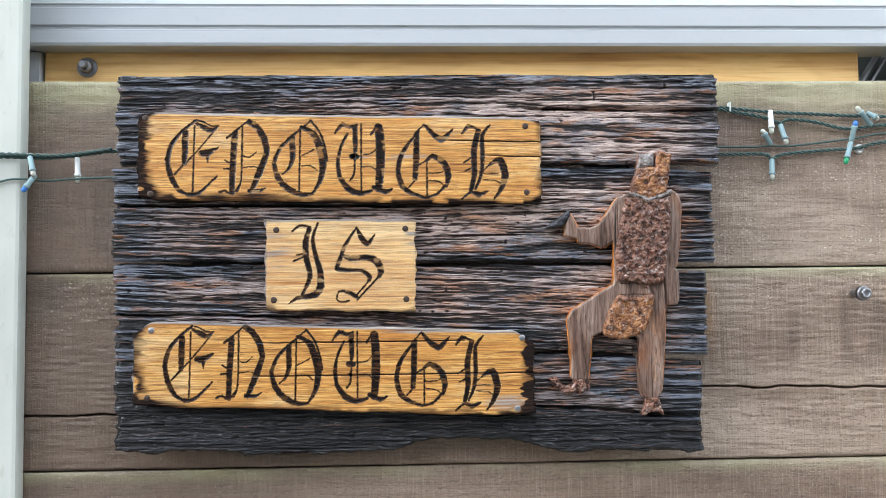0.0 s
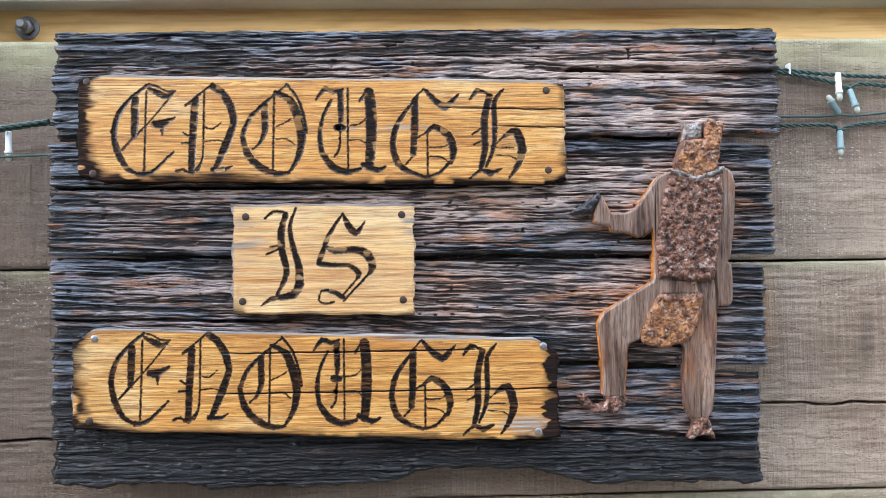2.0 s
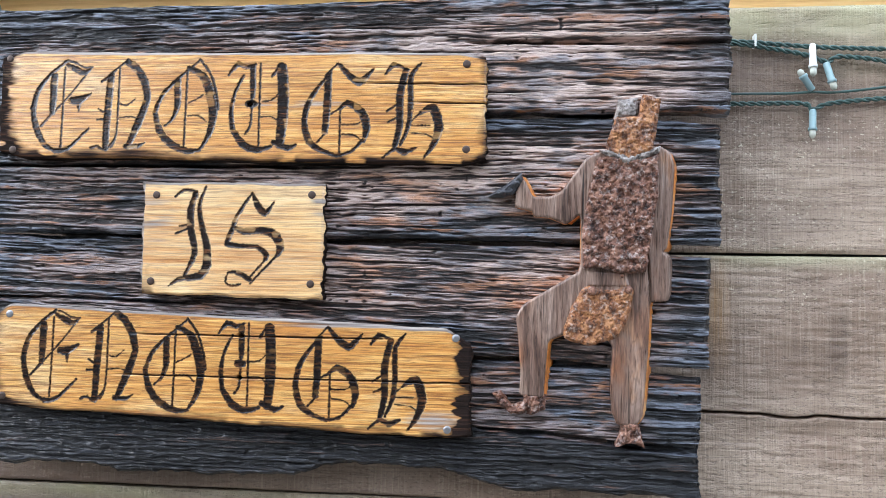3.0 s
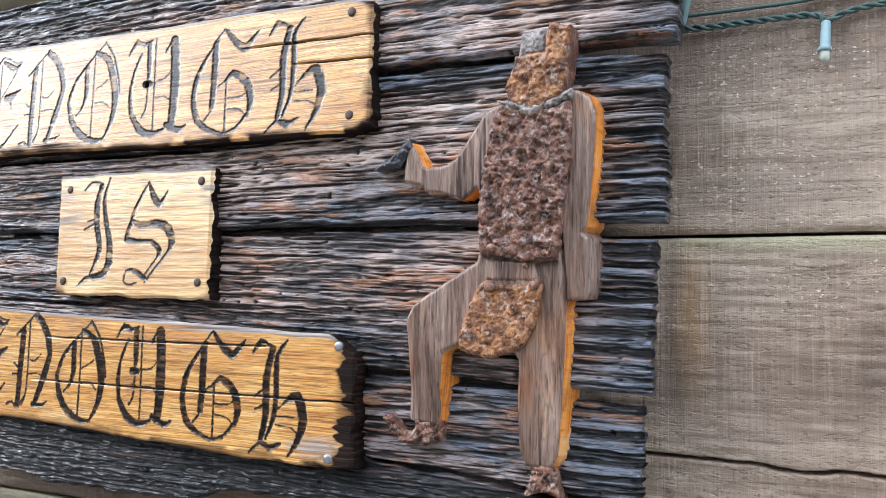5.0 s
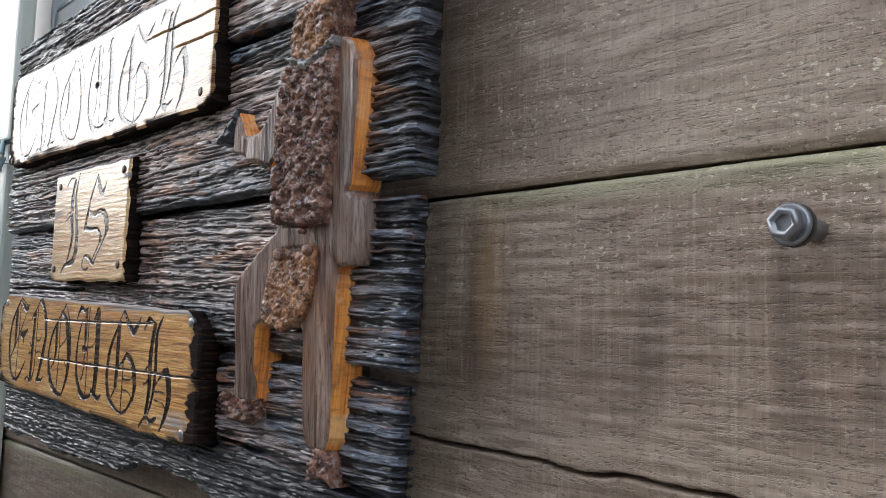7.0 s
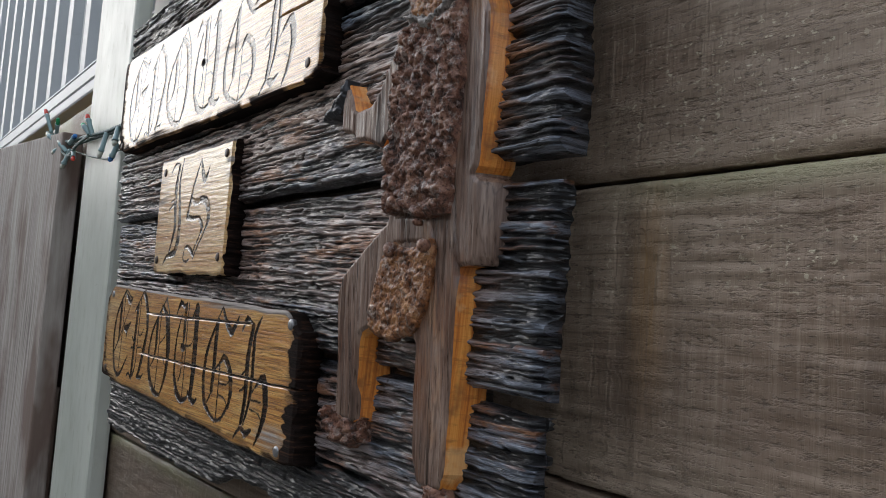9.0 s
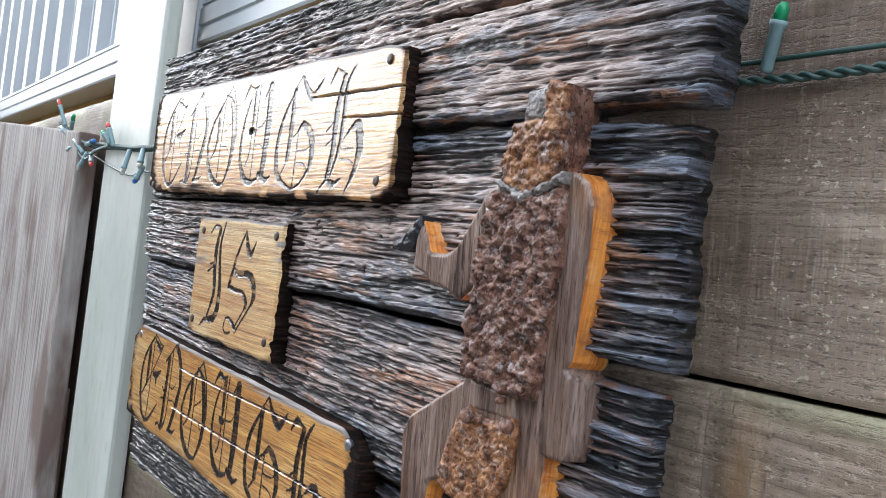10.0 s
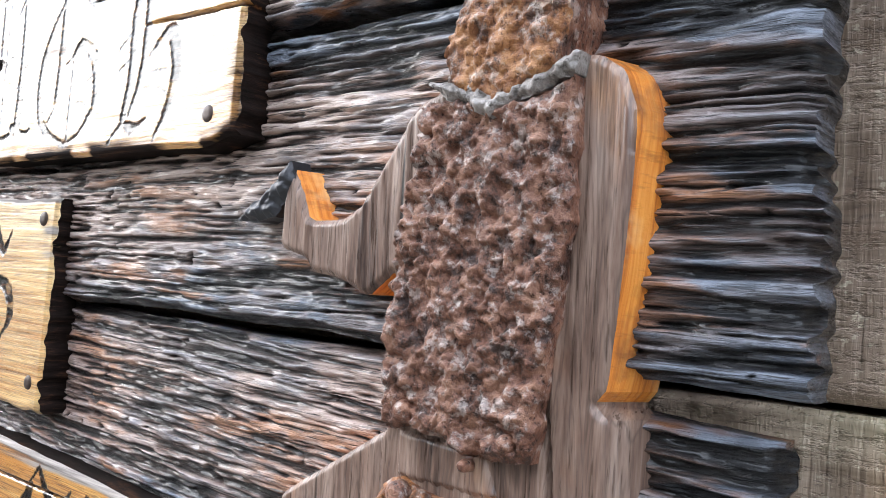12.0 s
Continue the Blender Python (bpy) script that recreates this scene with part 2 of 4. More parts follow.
def figure_timber():
    n = Nodes("weathered_figure_timber")
    streak = n.noise((85, 60, 9), 5, 0.7, 0.6)
    fine = n.noise((900, 300, 45), 3, 0.65)
    broad = n.noise((24, 24, 14), 4, 0.65)
    col = n.ramp(streak, [(0.33, (0.04, 0.022, 0.016)), (0.45, (0.17, 0.105, 0.077)), (0.57, (0.29, 0.2, 0.155)), (0.7, (0.45, 0.345, 0.285))])
    warm = n.math("ADD", n.math("MULTIPLY", n.grey(broad, 0.53, 0.63), 0.6), n.attribute("warm"))
    col = n.mix(warm, col, n.ramp(streak, [(0.36, (0.03, 0.011, 0.008)), (0.5, (0.2, 0.085, 0.042)), (0.66, (0.5, 0.24, 0.09))]))
    col = n.mix(n.math("MULTIPLY", n.grey(fine, 0.47, 0.34), 0.55), col, (0.03, 0.02, 0.016))
    col = n.mix(n.math("MULTIPLY", n.lines((120, 40, 9), 0.015, 3), 0.4), col, (0.03, 0.018, 0.014))
    split = n.noise((260, 60, 5), 2, 0.5)
    col = n.mix(n.grey(split, 0.34, 0.29), col, (0.008, 0.005, 0.004))
    return n.finish(col, n.grey(fine, 0.1, 1.1), n.math("ADD", n.math("MULTIPLY", streak, 0.4), n.math("ADD", n.math("MULTIPLY", fine, 0.3), n.math("MULTIPLY", n.grey(split, 0.28, 0.36), 0.3))), 0.8, 0.0016, specular=0.4, coat=n.grey(broad, 0.4, 0.7), coat_rough=0.2)


def sawn_timber():
    n = Nodes("fresh_sawn_orange_timber")
    streak = n.noise((90, 60, 330), 4, 0.7)
    grain = n.noise((60, 420, 16), 5, 0.7)
    broad = n.noise((40, 40, 34), 4, 0.65)
    col = n.ramp(grain, [(0.32, (0.3, 0.075, 0.01)), (0.46, (0.62, 0.2, 0.025)), (0.66, (0.78, 0.34, 0.065))])
    col = n.mix(n.math("MULTIPLY", n.grey(streak, 0.52, 0.68), 0.6), col, (0.25, 0.075, 0.018))
    col = n.mix(n.math("MULTIPLY", n.grey(broad, 0.54, 0.66), 0.75), col, (0.16, 0.06, 0.022))
    col = n.mix(n.math("MULTIPLY", n.grey(broad, 0.42, 0.34), 0.5), col, (0.8, 0.52, 0.24))
    return n.finish(col, 0.45, n.math("ADD", n.math("MULTIPLY", streak, 0.5), n.math("MULTIPLY", grain, 0.5)), 0.7, 0.001, specular=0.35, coat=0.5, coat_rough=0.18)


def rust(name, a, b, c, pale=(0.36, 0.31, 0.28), share=0.6):
    n = Nodes(name)
    lump = n.noise((130, 130, 130), 5, 0.75)
    fine = n.noise((520, 520, 520), 4, 0.75)
    flake = n.noise((240, 240, 240), 4, 0.7)
    col = n.ramp(lump, [(0.38, a), (0.5, b), (0.62, c)])
    col = n.mix(n.math("MULTIPLY", n.grey(flake, 0.55, 0.61), share), col, pale)
    col = n.mix(n.math("MULTIPLY", n.grey(fine, 0.45, 0.34), 0.8), col, tuple(v * 0.8 for v in a))
    return n.finish(col, n.grey(fine, 0.0, 1.3), n.math("ADD", n.math("MULTIPLY", lump, 0.5), n.math("MULTIPLY", fine, 0.5)), 0.9, 0.0016, specular=0.4, coat=n.grey(flake, 0.5, 0.75), coat_rough=0.16)


def plain(name, c, rough=0.4, metal=0.0, bumpy=0.1, dirt=0.4):
    n = Nodes(name)
    spot = n.noise((260, 260, 260), 4, 0.7)
    col = n.mix(n.math("MULTIPLY", n.grey(spot, 0.52, 0.78), dirt), c, tuple(v * 0.35 for v in c))
    return n.finish(col, rough, spot, bumpy, 0.0006, metal=metal)


def ground_soil():
    n = Nodes("bare_ground")
    a, b = n.noise((3, 3, 3), 5, 0.65), n.noise((60, 60, 60), 4, 0.7)
    col = n.ramp(a, [(0.3, (0.2, 0.185, 0.16)), (0.7, (0.34, 0.32, 0.28))])
    col = n.mix(n.grey(b, 0.5, 0.8), col, (0.09, 0.1, 0.05))
    return n.finish(col, 0.9, b, 0.8, 0.01)


CHAR, PLAQUE, SLEEPER, STEEL = charred_timber(), plaque_timber(), sleeper_timber(), painted_steel()
SHEET = sheet_steel("pale_grey_sheet_steel", (0.44, 0.46, 0.47))
PINE, OLD, FIGWOOD, SAWN = new_pine(), old_board(), figure_timber(), sawn_timber()
RUST_GREY = rust("flaking_grey_brown_rust", (0.035, 0.015, 0.01), (0.17, 0.074, 0.046), (0.3, 0.155, 0.1), (0.48, 0.4, 0.36), 0.5)
RUST_RED = rust("orange_rust", (0.06, 0.022, 0.01), (0.24, 0.092, 0.032), (0.42, 0.2, 0.08), (0.48, 0.38, 0.31), 0.45)
PALE = rust("pale_grey_flaking_plate", (0.1, 0.085, 0.075), (0.24, 0.21, 0.19), (0.4, 0.37, 0.35))
IRON = plain("dark_iron", (0.05, 0.05, 0.055), 0.4, 0.6, 0.4)
ZINC = plain("galvanised_zinc", (0.3, 0.3, 0.31), 0.38, 0.8, 0.3)
SCREW = plain("brown_screw_steel", (0.055, 0.035, 0.026), 0.5, 0.4, 0.3)
CABLE = plain("dark_green_cable", (0.035, 0.075, 0.065), 0.35, 0.0, 0.05, 0.2)
HOLDER = plain("faded_teal_plastic", (0.22, 0.325, 0.335), 0.4, 0.0, 0.05, 0.3)
WHITE = plain("white_plastic", (0.75, 0.77, 0.75), 0.4, 0.0, 0.05, 0.2)
TIPS = [plain(nm, c, 0.15, 0.0, 0.0, 0.1) for nm, c in (("green_bulb", (0.02, 0.3, 0.12)), ("blue_bulb", (0.05, 0.18, 0.5)), ("red_bulb", (0.55, 0.05, 0.03)), ("clear_bulb", (0.46, 0.47, 0.4)))]
DARKGAP = plain("dark_green_paint", (0.05, 0.06, 0.05), 0.6)
# dark colour of the unseen panels that block light
BLOCKER = plain("dark_stained_boards", (0.07, 0.06, 0.05), 0.8)
GROUND = ground_soil()

# ---- mesh helpers ----


def empty(name, at=(0, 0, 0)):
    ob = new(name)
    ob.location = at
    return ob


class Buf:
    """Collects vertices and faces, with a material slot a face, into one mesh."""

    def __init__(self):
        self.v, self.f, self.m, self.s = [], [], [], []

    def add(self, verts, faces, mat=0, smooth=True):
        base = len(self.v)
        self.v += [tuple(p) for p in verts]
        self.f += [tuple(base + i for i in f) for f in faces]
        self.m += list(mat) if isinstance(mat, (list, tuple)) else [mat] * len(faces)
        self.s += list(smooth) if isinstance(smooth, (list, tuple)) else [smooth] * len(faces)

    def build(self, name, mats, parent=None, label=""):
        me = bpy.data.meshes.new(name)
        me.from_pydata(self.v, [], self.f)
        for m in mats if isinstance(mats, (list, tuple)) else [mats]:
            me.materials.append(m)
        me.polygons.foreach_set("material_index", self.m)
        me.polygons.foreach_set("use_smooth", self.s)
        me.update()
        ob = new(name, me)
        ob.parent = parent
        return tagged(ob, label)


def floats(ob, name, values):
    at = ob.data.attributes.new(name, "FLOAT", "POINT")
    at.data.foreach_set("value", np.asarray(values, np.float32))


def part(name, bm, material, parent=None, label=""):
    me = bpy.data.meshes.new(name)
    bmesh.ops.recalc_face_normals(bm, faces=bm.faces)
    bm.to_mesh(me)
    bm.free()
    me.materials.append(material)
    ob = new(name, me)
    ob.parent = parent
    return tagged(ob, label)


def box(x0, x1, y0, y1, z0, z1, bevel=0.0, segments=2):
    bm = bmesh.new()
    bmesh.ops.create_cube(bm, size=1, matrix=Matrix.LocRotScale(((x0 + x1) / 2, (y0 + y1) / 2, (z0 + z1) / 2), None, (x1 - x0, y1 - y0, z1 - z0)))
    if bevel:
        bmesh.ops.bevel(bm, geom=bm.edges[:], offset=bevel, segments=segments, affect="EDGES", profile=0.6)
    return bm


def lathe(profile, axis_from, axis_to, sides=14):
    """A turned solid: profile rows of (distance along, radius)."""
    a, b = Vector(axis_from), Vector(axis_to)
    d = (b - a).normalized()
    u = d.orthogonal().normalized()
    w = d.cross(u)
    bm = bmesh.new()
    rings = []
    for along, r in profile:
        rings.append([bm.verts.new(a + d * along + (u * math.cos(k * math.tau / sides) + w * math.sin(k * math.tau / sides)) * r) for k in range(sides)])
    for p, q in zip(rings, rings[1:]):
        for k in range(sides):
            bm.faces.new((p[k], p[(k + 1) % sides], q[(k + 1) % sides], q[k]))
    bm.faces.new(rings[0]), bm.faces.new(rings[-1])
    for f in bm.faces:
        f.smooth = len(f.verts) == 4
    return bm


def resample(points, step):
    pts = [Vector(p) for p in points]
    pts = [2 * pts[0] - pts[1]] + pts + [2 * pts[-1] - pts[-2]]
    out = []
    for i in range(1, len(pts) - 2):
        p0, p1, p2, p3 = pts[i - 1:i + 3]
        count = max(2, int((p2 - p1).length / step))
        for k in range(count):
            t = k / count
            out.append(0.5 * (2 * p1 + (p2 - p0) * t + (2 * p0 - 5 * p1 + 4 * p2 - p3) * t * t + (3 * p1 - p0 - 3 * p2 + p3) * t ** 3))
    return out + [pts[-2]]


def tube(points, r, sides=7):
    bm = bmesh.new()
    rings = []
    for i, p in enumerate(points):
        d = (points[min(i + 1, len(points) - 1)] - points[max(i - 1, 0)]).normalized()
        u = d.cross(Vector((0.13, -1, 0.21))).normalized()
        w = d.cross(u)
        rings.append([bm.verts.new(p + (u * math.cos(k * math.tau / sides) + w * math.sin(k * math.tau / sides)) * r) for k in range(sides)])
    for p, q in zip(rings, rings[1:]):
        for k in range(sides):
            bm.faces.new((p[k], p[(k + 1) % sides], q[(k + 1) % sides], q[k])).smooth = True
    bm.faces.new(rings[0]), bm.faces.new(rings[-1])
    return bm


def relief(name, X, Y, Z, back, material, parent=None, label="", attrs=None, owner=None, rim_values=None):
    """A solid board from a grid of front points (rows upward, columns to the right) down to the plane y = back. owner: per cell the number of
    the carved letter it belongs to, 0 for the board itself. Returns the board and the letters' objects by number."""
    rows, cols = X.shape
    idx = np.arange(rows * cols).reshape(rows, cols)
    quads = np.stack([idx[:-1, :-1], idx[:-1, 1:], idx[1:, 1:], idx[1:, :-1]], -1).reshape(-1, 4)
    verts = np.stack([X, Y, Z], -1).reshape(-1, 3)
    own = np.zeros(len(quads), int) if owner is None else owner.reshape(-1)
    made = {}
    for k in sorted(set(own.tolist()) | {0}):
        q = quads[own == k]
        used, inverse = np.unique(q, return_inverse=True)
        v, q = verts[used], inverse.reshape(-1, 4)
        faces, smooth = q.tolist(), [True] * len(q)
        source = used
        if k == 0:
            rim = np.concatenate([idx[0, :], idx[1:, -1], idx[-1, -2::-1], idx[-2:0:-1, 0]])
            at = {int(u): i for i, u in enumerate(used)}
            base = len(v)
            edge = verts[rim].copy()
            edge[:, 1] = back
            front = verts[rim]
            v = np.concatenate([v, front, edge])
            n = len(rim)
            for i in range(n):
                j = (i + 1) % n
                faces.append([base + i, base + n + i, base + n + j, base + j])
            faces.append([base + n + i for i in range(n)][::-1])
            smooth += [True] * n + [False]
            source = np.concatenate([used, rim, rim])
        me = bpy.data.meshes.new(name if k == 0 else "letter")
        me.from_pydata(v.tolist(), [], faces)
        me.polygons.foreach_set("use_smooth", smooth)
        me.materials.append(material)
        ob = new(me.name, me)
        for key, values in (attrs or {}).items():
            picked = values.reshape(-1)[source]
            if k == 0 and key in (rim_values or {}):
                picked[len(used):] = rim_values[key]
            floats(ob, key, picked)
        made[k] = ob
    board = made.pop(0)
    board.parent = parent
    for ob in made.values():
        ob.parent = board
    tagged(board, label)
    return board, made


# ---- ground ----
bm = bmesh.new()
bmesh.ops.create_grid(bm, x_segments=8, y_segments=8, size=400)
tagged(part("ground", bm, GROUND), "bare brown earth with sparse green growth", "ground", kind="structure")

# unseen boundary added to shape light: low sides, high dark back to darken reflections
blockers = tagged(empty("wall_yard"), "unseen dark panels added to block light and darken reflections", "boundary fence", kind="structure")
for x0, x1, y0, y1, z1 in ((-4.6, -4.5, -4.1, 0.25, 2.15), (5.0, 5.1, -4.1, 0.25, 2.15), (-2.4, 2.8, -4.2, -4.1, 3.7), (-4.6, -2.4, -4.2, -4.1, 2.15), (2.8, 5.1, -4.2, -4.1, 2.15)):
    part("panel", box(x0, x1, y0, y1, -0.1, z1), BLOCKER, blockers)

# ---- the sleeper wall ----
wall = tagged(empty("wall_sleepers"), "brown treated pine sleepers stacked between steel posts", "sleeper wall", kind="structure")


def sleeper(x0, x1, z0, z1, seed, step, face=0.0, crack=None):
    """One rough sawn sleeper with uneven arrises and shallow hollows."""
    nx, nz = int((x1 - x0) / step) + 1, max(8, int((z1 - z0) / (0.0008 if crack else step)) + 1)
    u, v = np.meshgrid(np.linspace(0, 1, nx), np.linspace(0, 1, nz))
    X = x0 + (x1 - x0) * u
    lo = z0 + 0.0004 + 0.0014 * fbm(X * 9, 0 * X, seed, 3)
    hi = z1 - 0.0002 - 0.0014 * fbm(X * 11, 0 * X + 5, seed + 3, 3)
    Z = lo + (hi - lo) * v
    edge = np.minimum(Z - lo, hi - Z)
    Y = face + 0.0022 * (1 - ramp(0, 0.003, edge)) ** 2 + 0.0022 * (fbm(X * 5, Z * 14, seed + 7) - 0.5)
    Y += 0.0012 * (vn(X * 60, Z * 300, seed + 11) - 0.5) + 0.0010 * (vn(X * 240, Z * 30, seed + 12) - 0.5)
    if crack:
        line = np.where(X > 0, crack[0] + crack[1] * (X - 0.3), crack[0] - 0.02) + 0.006 * (fbm(X * 22, 0 * X, seed + 21, 4) - 0.5)
        Y += 0.012 * (1 - ramp(0.0004, 0.0013, np.abs(Z - line))) * (ramp(0.2, 0.3, X) + ramp(-0.27, -0.29, X))
        Y += 0.0015 * ramp(0.0, -0.012, Z - line) * ramp(-0.05, -0.01, Z - line) * ramp(0.2, 0.3, X)
    # mossy band on the top sleeper; paler strip along the lower ones' top edges
    moss = ramp(0.075 if z1 > 1.6 else 0.016, 0.0, hi - Z) * ramp(0.25, 0.75, fbm(X * 12, Z * 30, seed + 5)) * (0.8 if z1 > 1.6 else 0.75)
    fleck = np.clip(0.15 + 1.4 * np.exp(-((X - 0.46) / 0.16) ** 2 - ((Z - 1.545) / 0.05) ** 2) + 0.6 * np.exp(-((X - 0.45) / 0.2) ** 2 - ((Z - 1.455) / 0.03) ** 2) + 0.5 * np.exp(-((X + 0.35) / 0.06) ** 2 - ((Z - 1.46) / 0.03) ** 2), 0, 1)
    # darker towards the left, with random blotches; knot marks and drip stains follow
    damp = np.clip(1 - ramp(-0.36, 0.16, X + 0.25 * (fbm(X * 6, Z * 9, seed + 6) - 0.5)) + 0.45 * ramp(0.56, 0.8, fbm(X * 8, Z * 13, seed + 9)), 0, 1)
    damp += 0.9 * np.exp(-((X - 0.297) / 0.005) ** 2 - ((Z - 1.425) / 0.04) ** 2) + 0.6 * np.exp(-((X - 0.318) / 0.0025) ** 2 - ((Z - 1.44) / 0.02) ** 2) + 0.5 * np.exp(-((X - 0.305) / 0.02) ** 2 - ((Z - 1.40) / 0.02) ** 2)
    drip = ramp(0.45, 0.62, vn(X * 55, Z * 9, seed + 44)) * ramp(1.36, 1.40, Z) * ramp(1.445, 1.425, Z - 0.02 * vn(X * 40, 0 * Z, seed + 45)) * ramp(0.36, 0.42, X)
    damp = np.clip(damp + 0.75 * drip, 0, 1)
    bend = 0.004 * (fbm(Z * 40, X * 0, seed + 61) - 0.5)
    knot = np.clip(1.3 * np.exp(-((X - 0.3085 - bend) / 0.008) ** 2 - ((Z - 1.435) / 0.032) ** 2), 0, 1)
    Y += -0.0012 * knot + 0.0009 * knot * vn(X * 700, Z * 40, seed + 62) + 0.0012 * np.exp(-(np.hypot((X - 0.307) * 1.6, Z - 1.449) / 0.003) ** 2)
    ob, _ = relief("sleeper", X, Y, Z, 0.05, SLEEPER, wall, attrs={"moss": moss, "damp": damp, "fleck": fleck, "knot": knot})
    return ob


for row in range(9):
    z1 = 1.68 - 0.2 * row
    near = row < 3
    sleeper(-0.52, 1.9, max(z1 - 0.2, -0.02), z1, 31 + row * 5, 0.0026 if near else 0.02, crack=(1.357, -0.02) if row == 1 else None)
    sleeper(-2.9, -0.53, max(z1 - 0.2, -0.02), z1, 131 + row * 5, 0.008 if near else 0.02, face=0.004)

# steel posts: a wide front flange, the web and a back flange
for px in (-0.4725, 1.93, -2.93):
    post = tagged(empty("steel_post", (px, 0, 0)), "cream painted steel post with broad flange, chalky", "post", "posts of the sleeper wall")
    part("front_flange", box(-0.08, 0.08, -0.022, -0.003, -0.2, 3.1, 0.004), STEEL, post)
    part("web", box(-0.004, 0.004, -0.003, 0.012, -0.2, 3.1), STEEL, post)

# ---- the sheet steel fence above and behind the wall ----
fence = tagged(empty("sheet_fence"), "pale grey ribbed sheet steel fence with grooved bottom rail", "metal fence")


def bottom_rail(x0, x1):
    """A grooved channel, drawn out along x."""
    prof = [(dy + 0.03, dz + 1.726) for dy, dz in ((0.045, 0), (0.0015, 0), (0, 0.003), (0, 0.017), (0.003, 0.0185), (0.003, 0.021), (0, 0.0225), (0, 0.041), (0.003, 0.0425), (0.003, 0.0445), (0.001, 0.046), (0.004, 0.052), (0.012, 0.056), (0.045, 0.056))]
    bm = bmesh.new()
    a, b = ([bm.verts.new((x, y, z)) for y, z in prof] for x in (x0, x1))
    for i in range(len(prof)):
        j = (i + 1) % len(prof)
        bm.faces.new((a[i], a[j], b[j], b[i]))
    bm.faces.new(a), bm.faces.new(b)
    return bm


def ribbed_sheet(x0, x1):
    """Trapezoid ribs, upright, with real thickness."""
    prof, x = [], x0
    while x < x1:
        prof += [(x, 0.064), (x + 0.05, 0.064), (x + 0.058, 0.046), (x + 0.092, 0.046), (x + 0.1, 0.064), (x + 0.118, 0.064), (x + 0.121, 0.059), (x + 0.127, 0.059), (x + 0.13, 0.064)]
        x += 0.14
    bm = bmesh.new()
    z0, z1, th = 1.765, 3.0, 0.0015
    cols = [[bm.verts.new(p) for p in ((x, y, z0), (x, y, z1), (x, y + th, z1), (x, y + th, z0))] for x, y in prof]
    for a, b in zip(cols, cols[1:]):
        for i in range(4):
            bm.faces.new((a[i], b[i], b[(i + 1) % 4], a[(i + 1) % 4]))
    return bm


for x0, x1 in ((-0.437, 1.9), (-3.0, -0.50)):
    part("bottom_rail", bottom_rail(x0, x1), SHEET, fence)
    part("ribbed_sheet", ribbed_sheet(x0, x1), SHEET, fence)
part("fence_post", box(-0.4995, -0.4375, 0.0265, 0.078, 1.69, 3.0, 0.003), SHEET, fence)
plinth = tagged(empty("plinth_board"), "new yellow pine plinth board bolted behind sleepers", "board")
part("board", box(-0.405, 0.512, 0.058, 0.093, 1.5, 1.755, 0.003), PINE, plinth)
part("board", box(-2.9, -0.50, 0.08, 0.115, 1.5, 1.755, 0.003), PINE, plinth)
part("end_strip", box(-0.4185, -0.4075, 0.052, 0.095, 1.5, 1.725, 0.001), SHEET, plinth)
# dark sheet added so that gaps between boards and fence look dark
part("backing", box(-3.2, 2.2, 0.125, 0.14, 0.0, 1.8), DARKGAP, plinth, "dark sheet added behind the gaps")
for k in range(2):
    strap = box(-0.0016, 0.0016, 0.0, 0.012, -0.04, 0.04, 0.0005)
    bmesh.ops.transform(strap, matrix=pose(0.534 + 0.011 * k, 0.085, 1.705, 0, 33, 0), verts=strap.verts)
    part("brace", strap, ZINC, plinth, "slanting metal strap")

# old grey board standing before the wall beyond the post
old = tagged(empty("old_board"), "silver grey weathered old board standing before the wall", "old board")
bm = box(-1.5, -0.637, -0.034, -0.008, 0.0, 1.628, 0.003)
for v in bm.verts:
    if v.co.z > 1.6:
        v.co.z += 0.075 * (-0.637 - v.co.x) / 0.863
part("board", bm, OLD, old)
part("cleat", box(-0.70, -0.652, -0.0075, -0.0015, 0.0, 1.3, 0.001), OLD, old)

# ---- the sign ----
sign = tagged(empty("wooden_sign", (0, 0, 0.002)), "charred old timber sign with carved golden plaques", "sign")


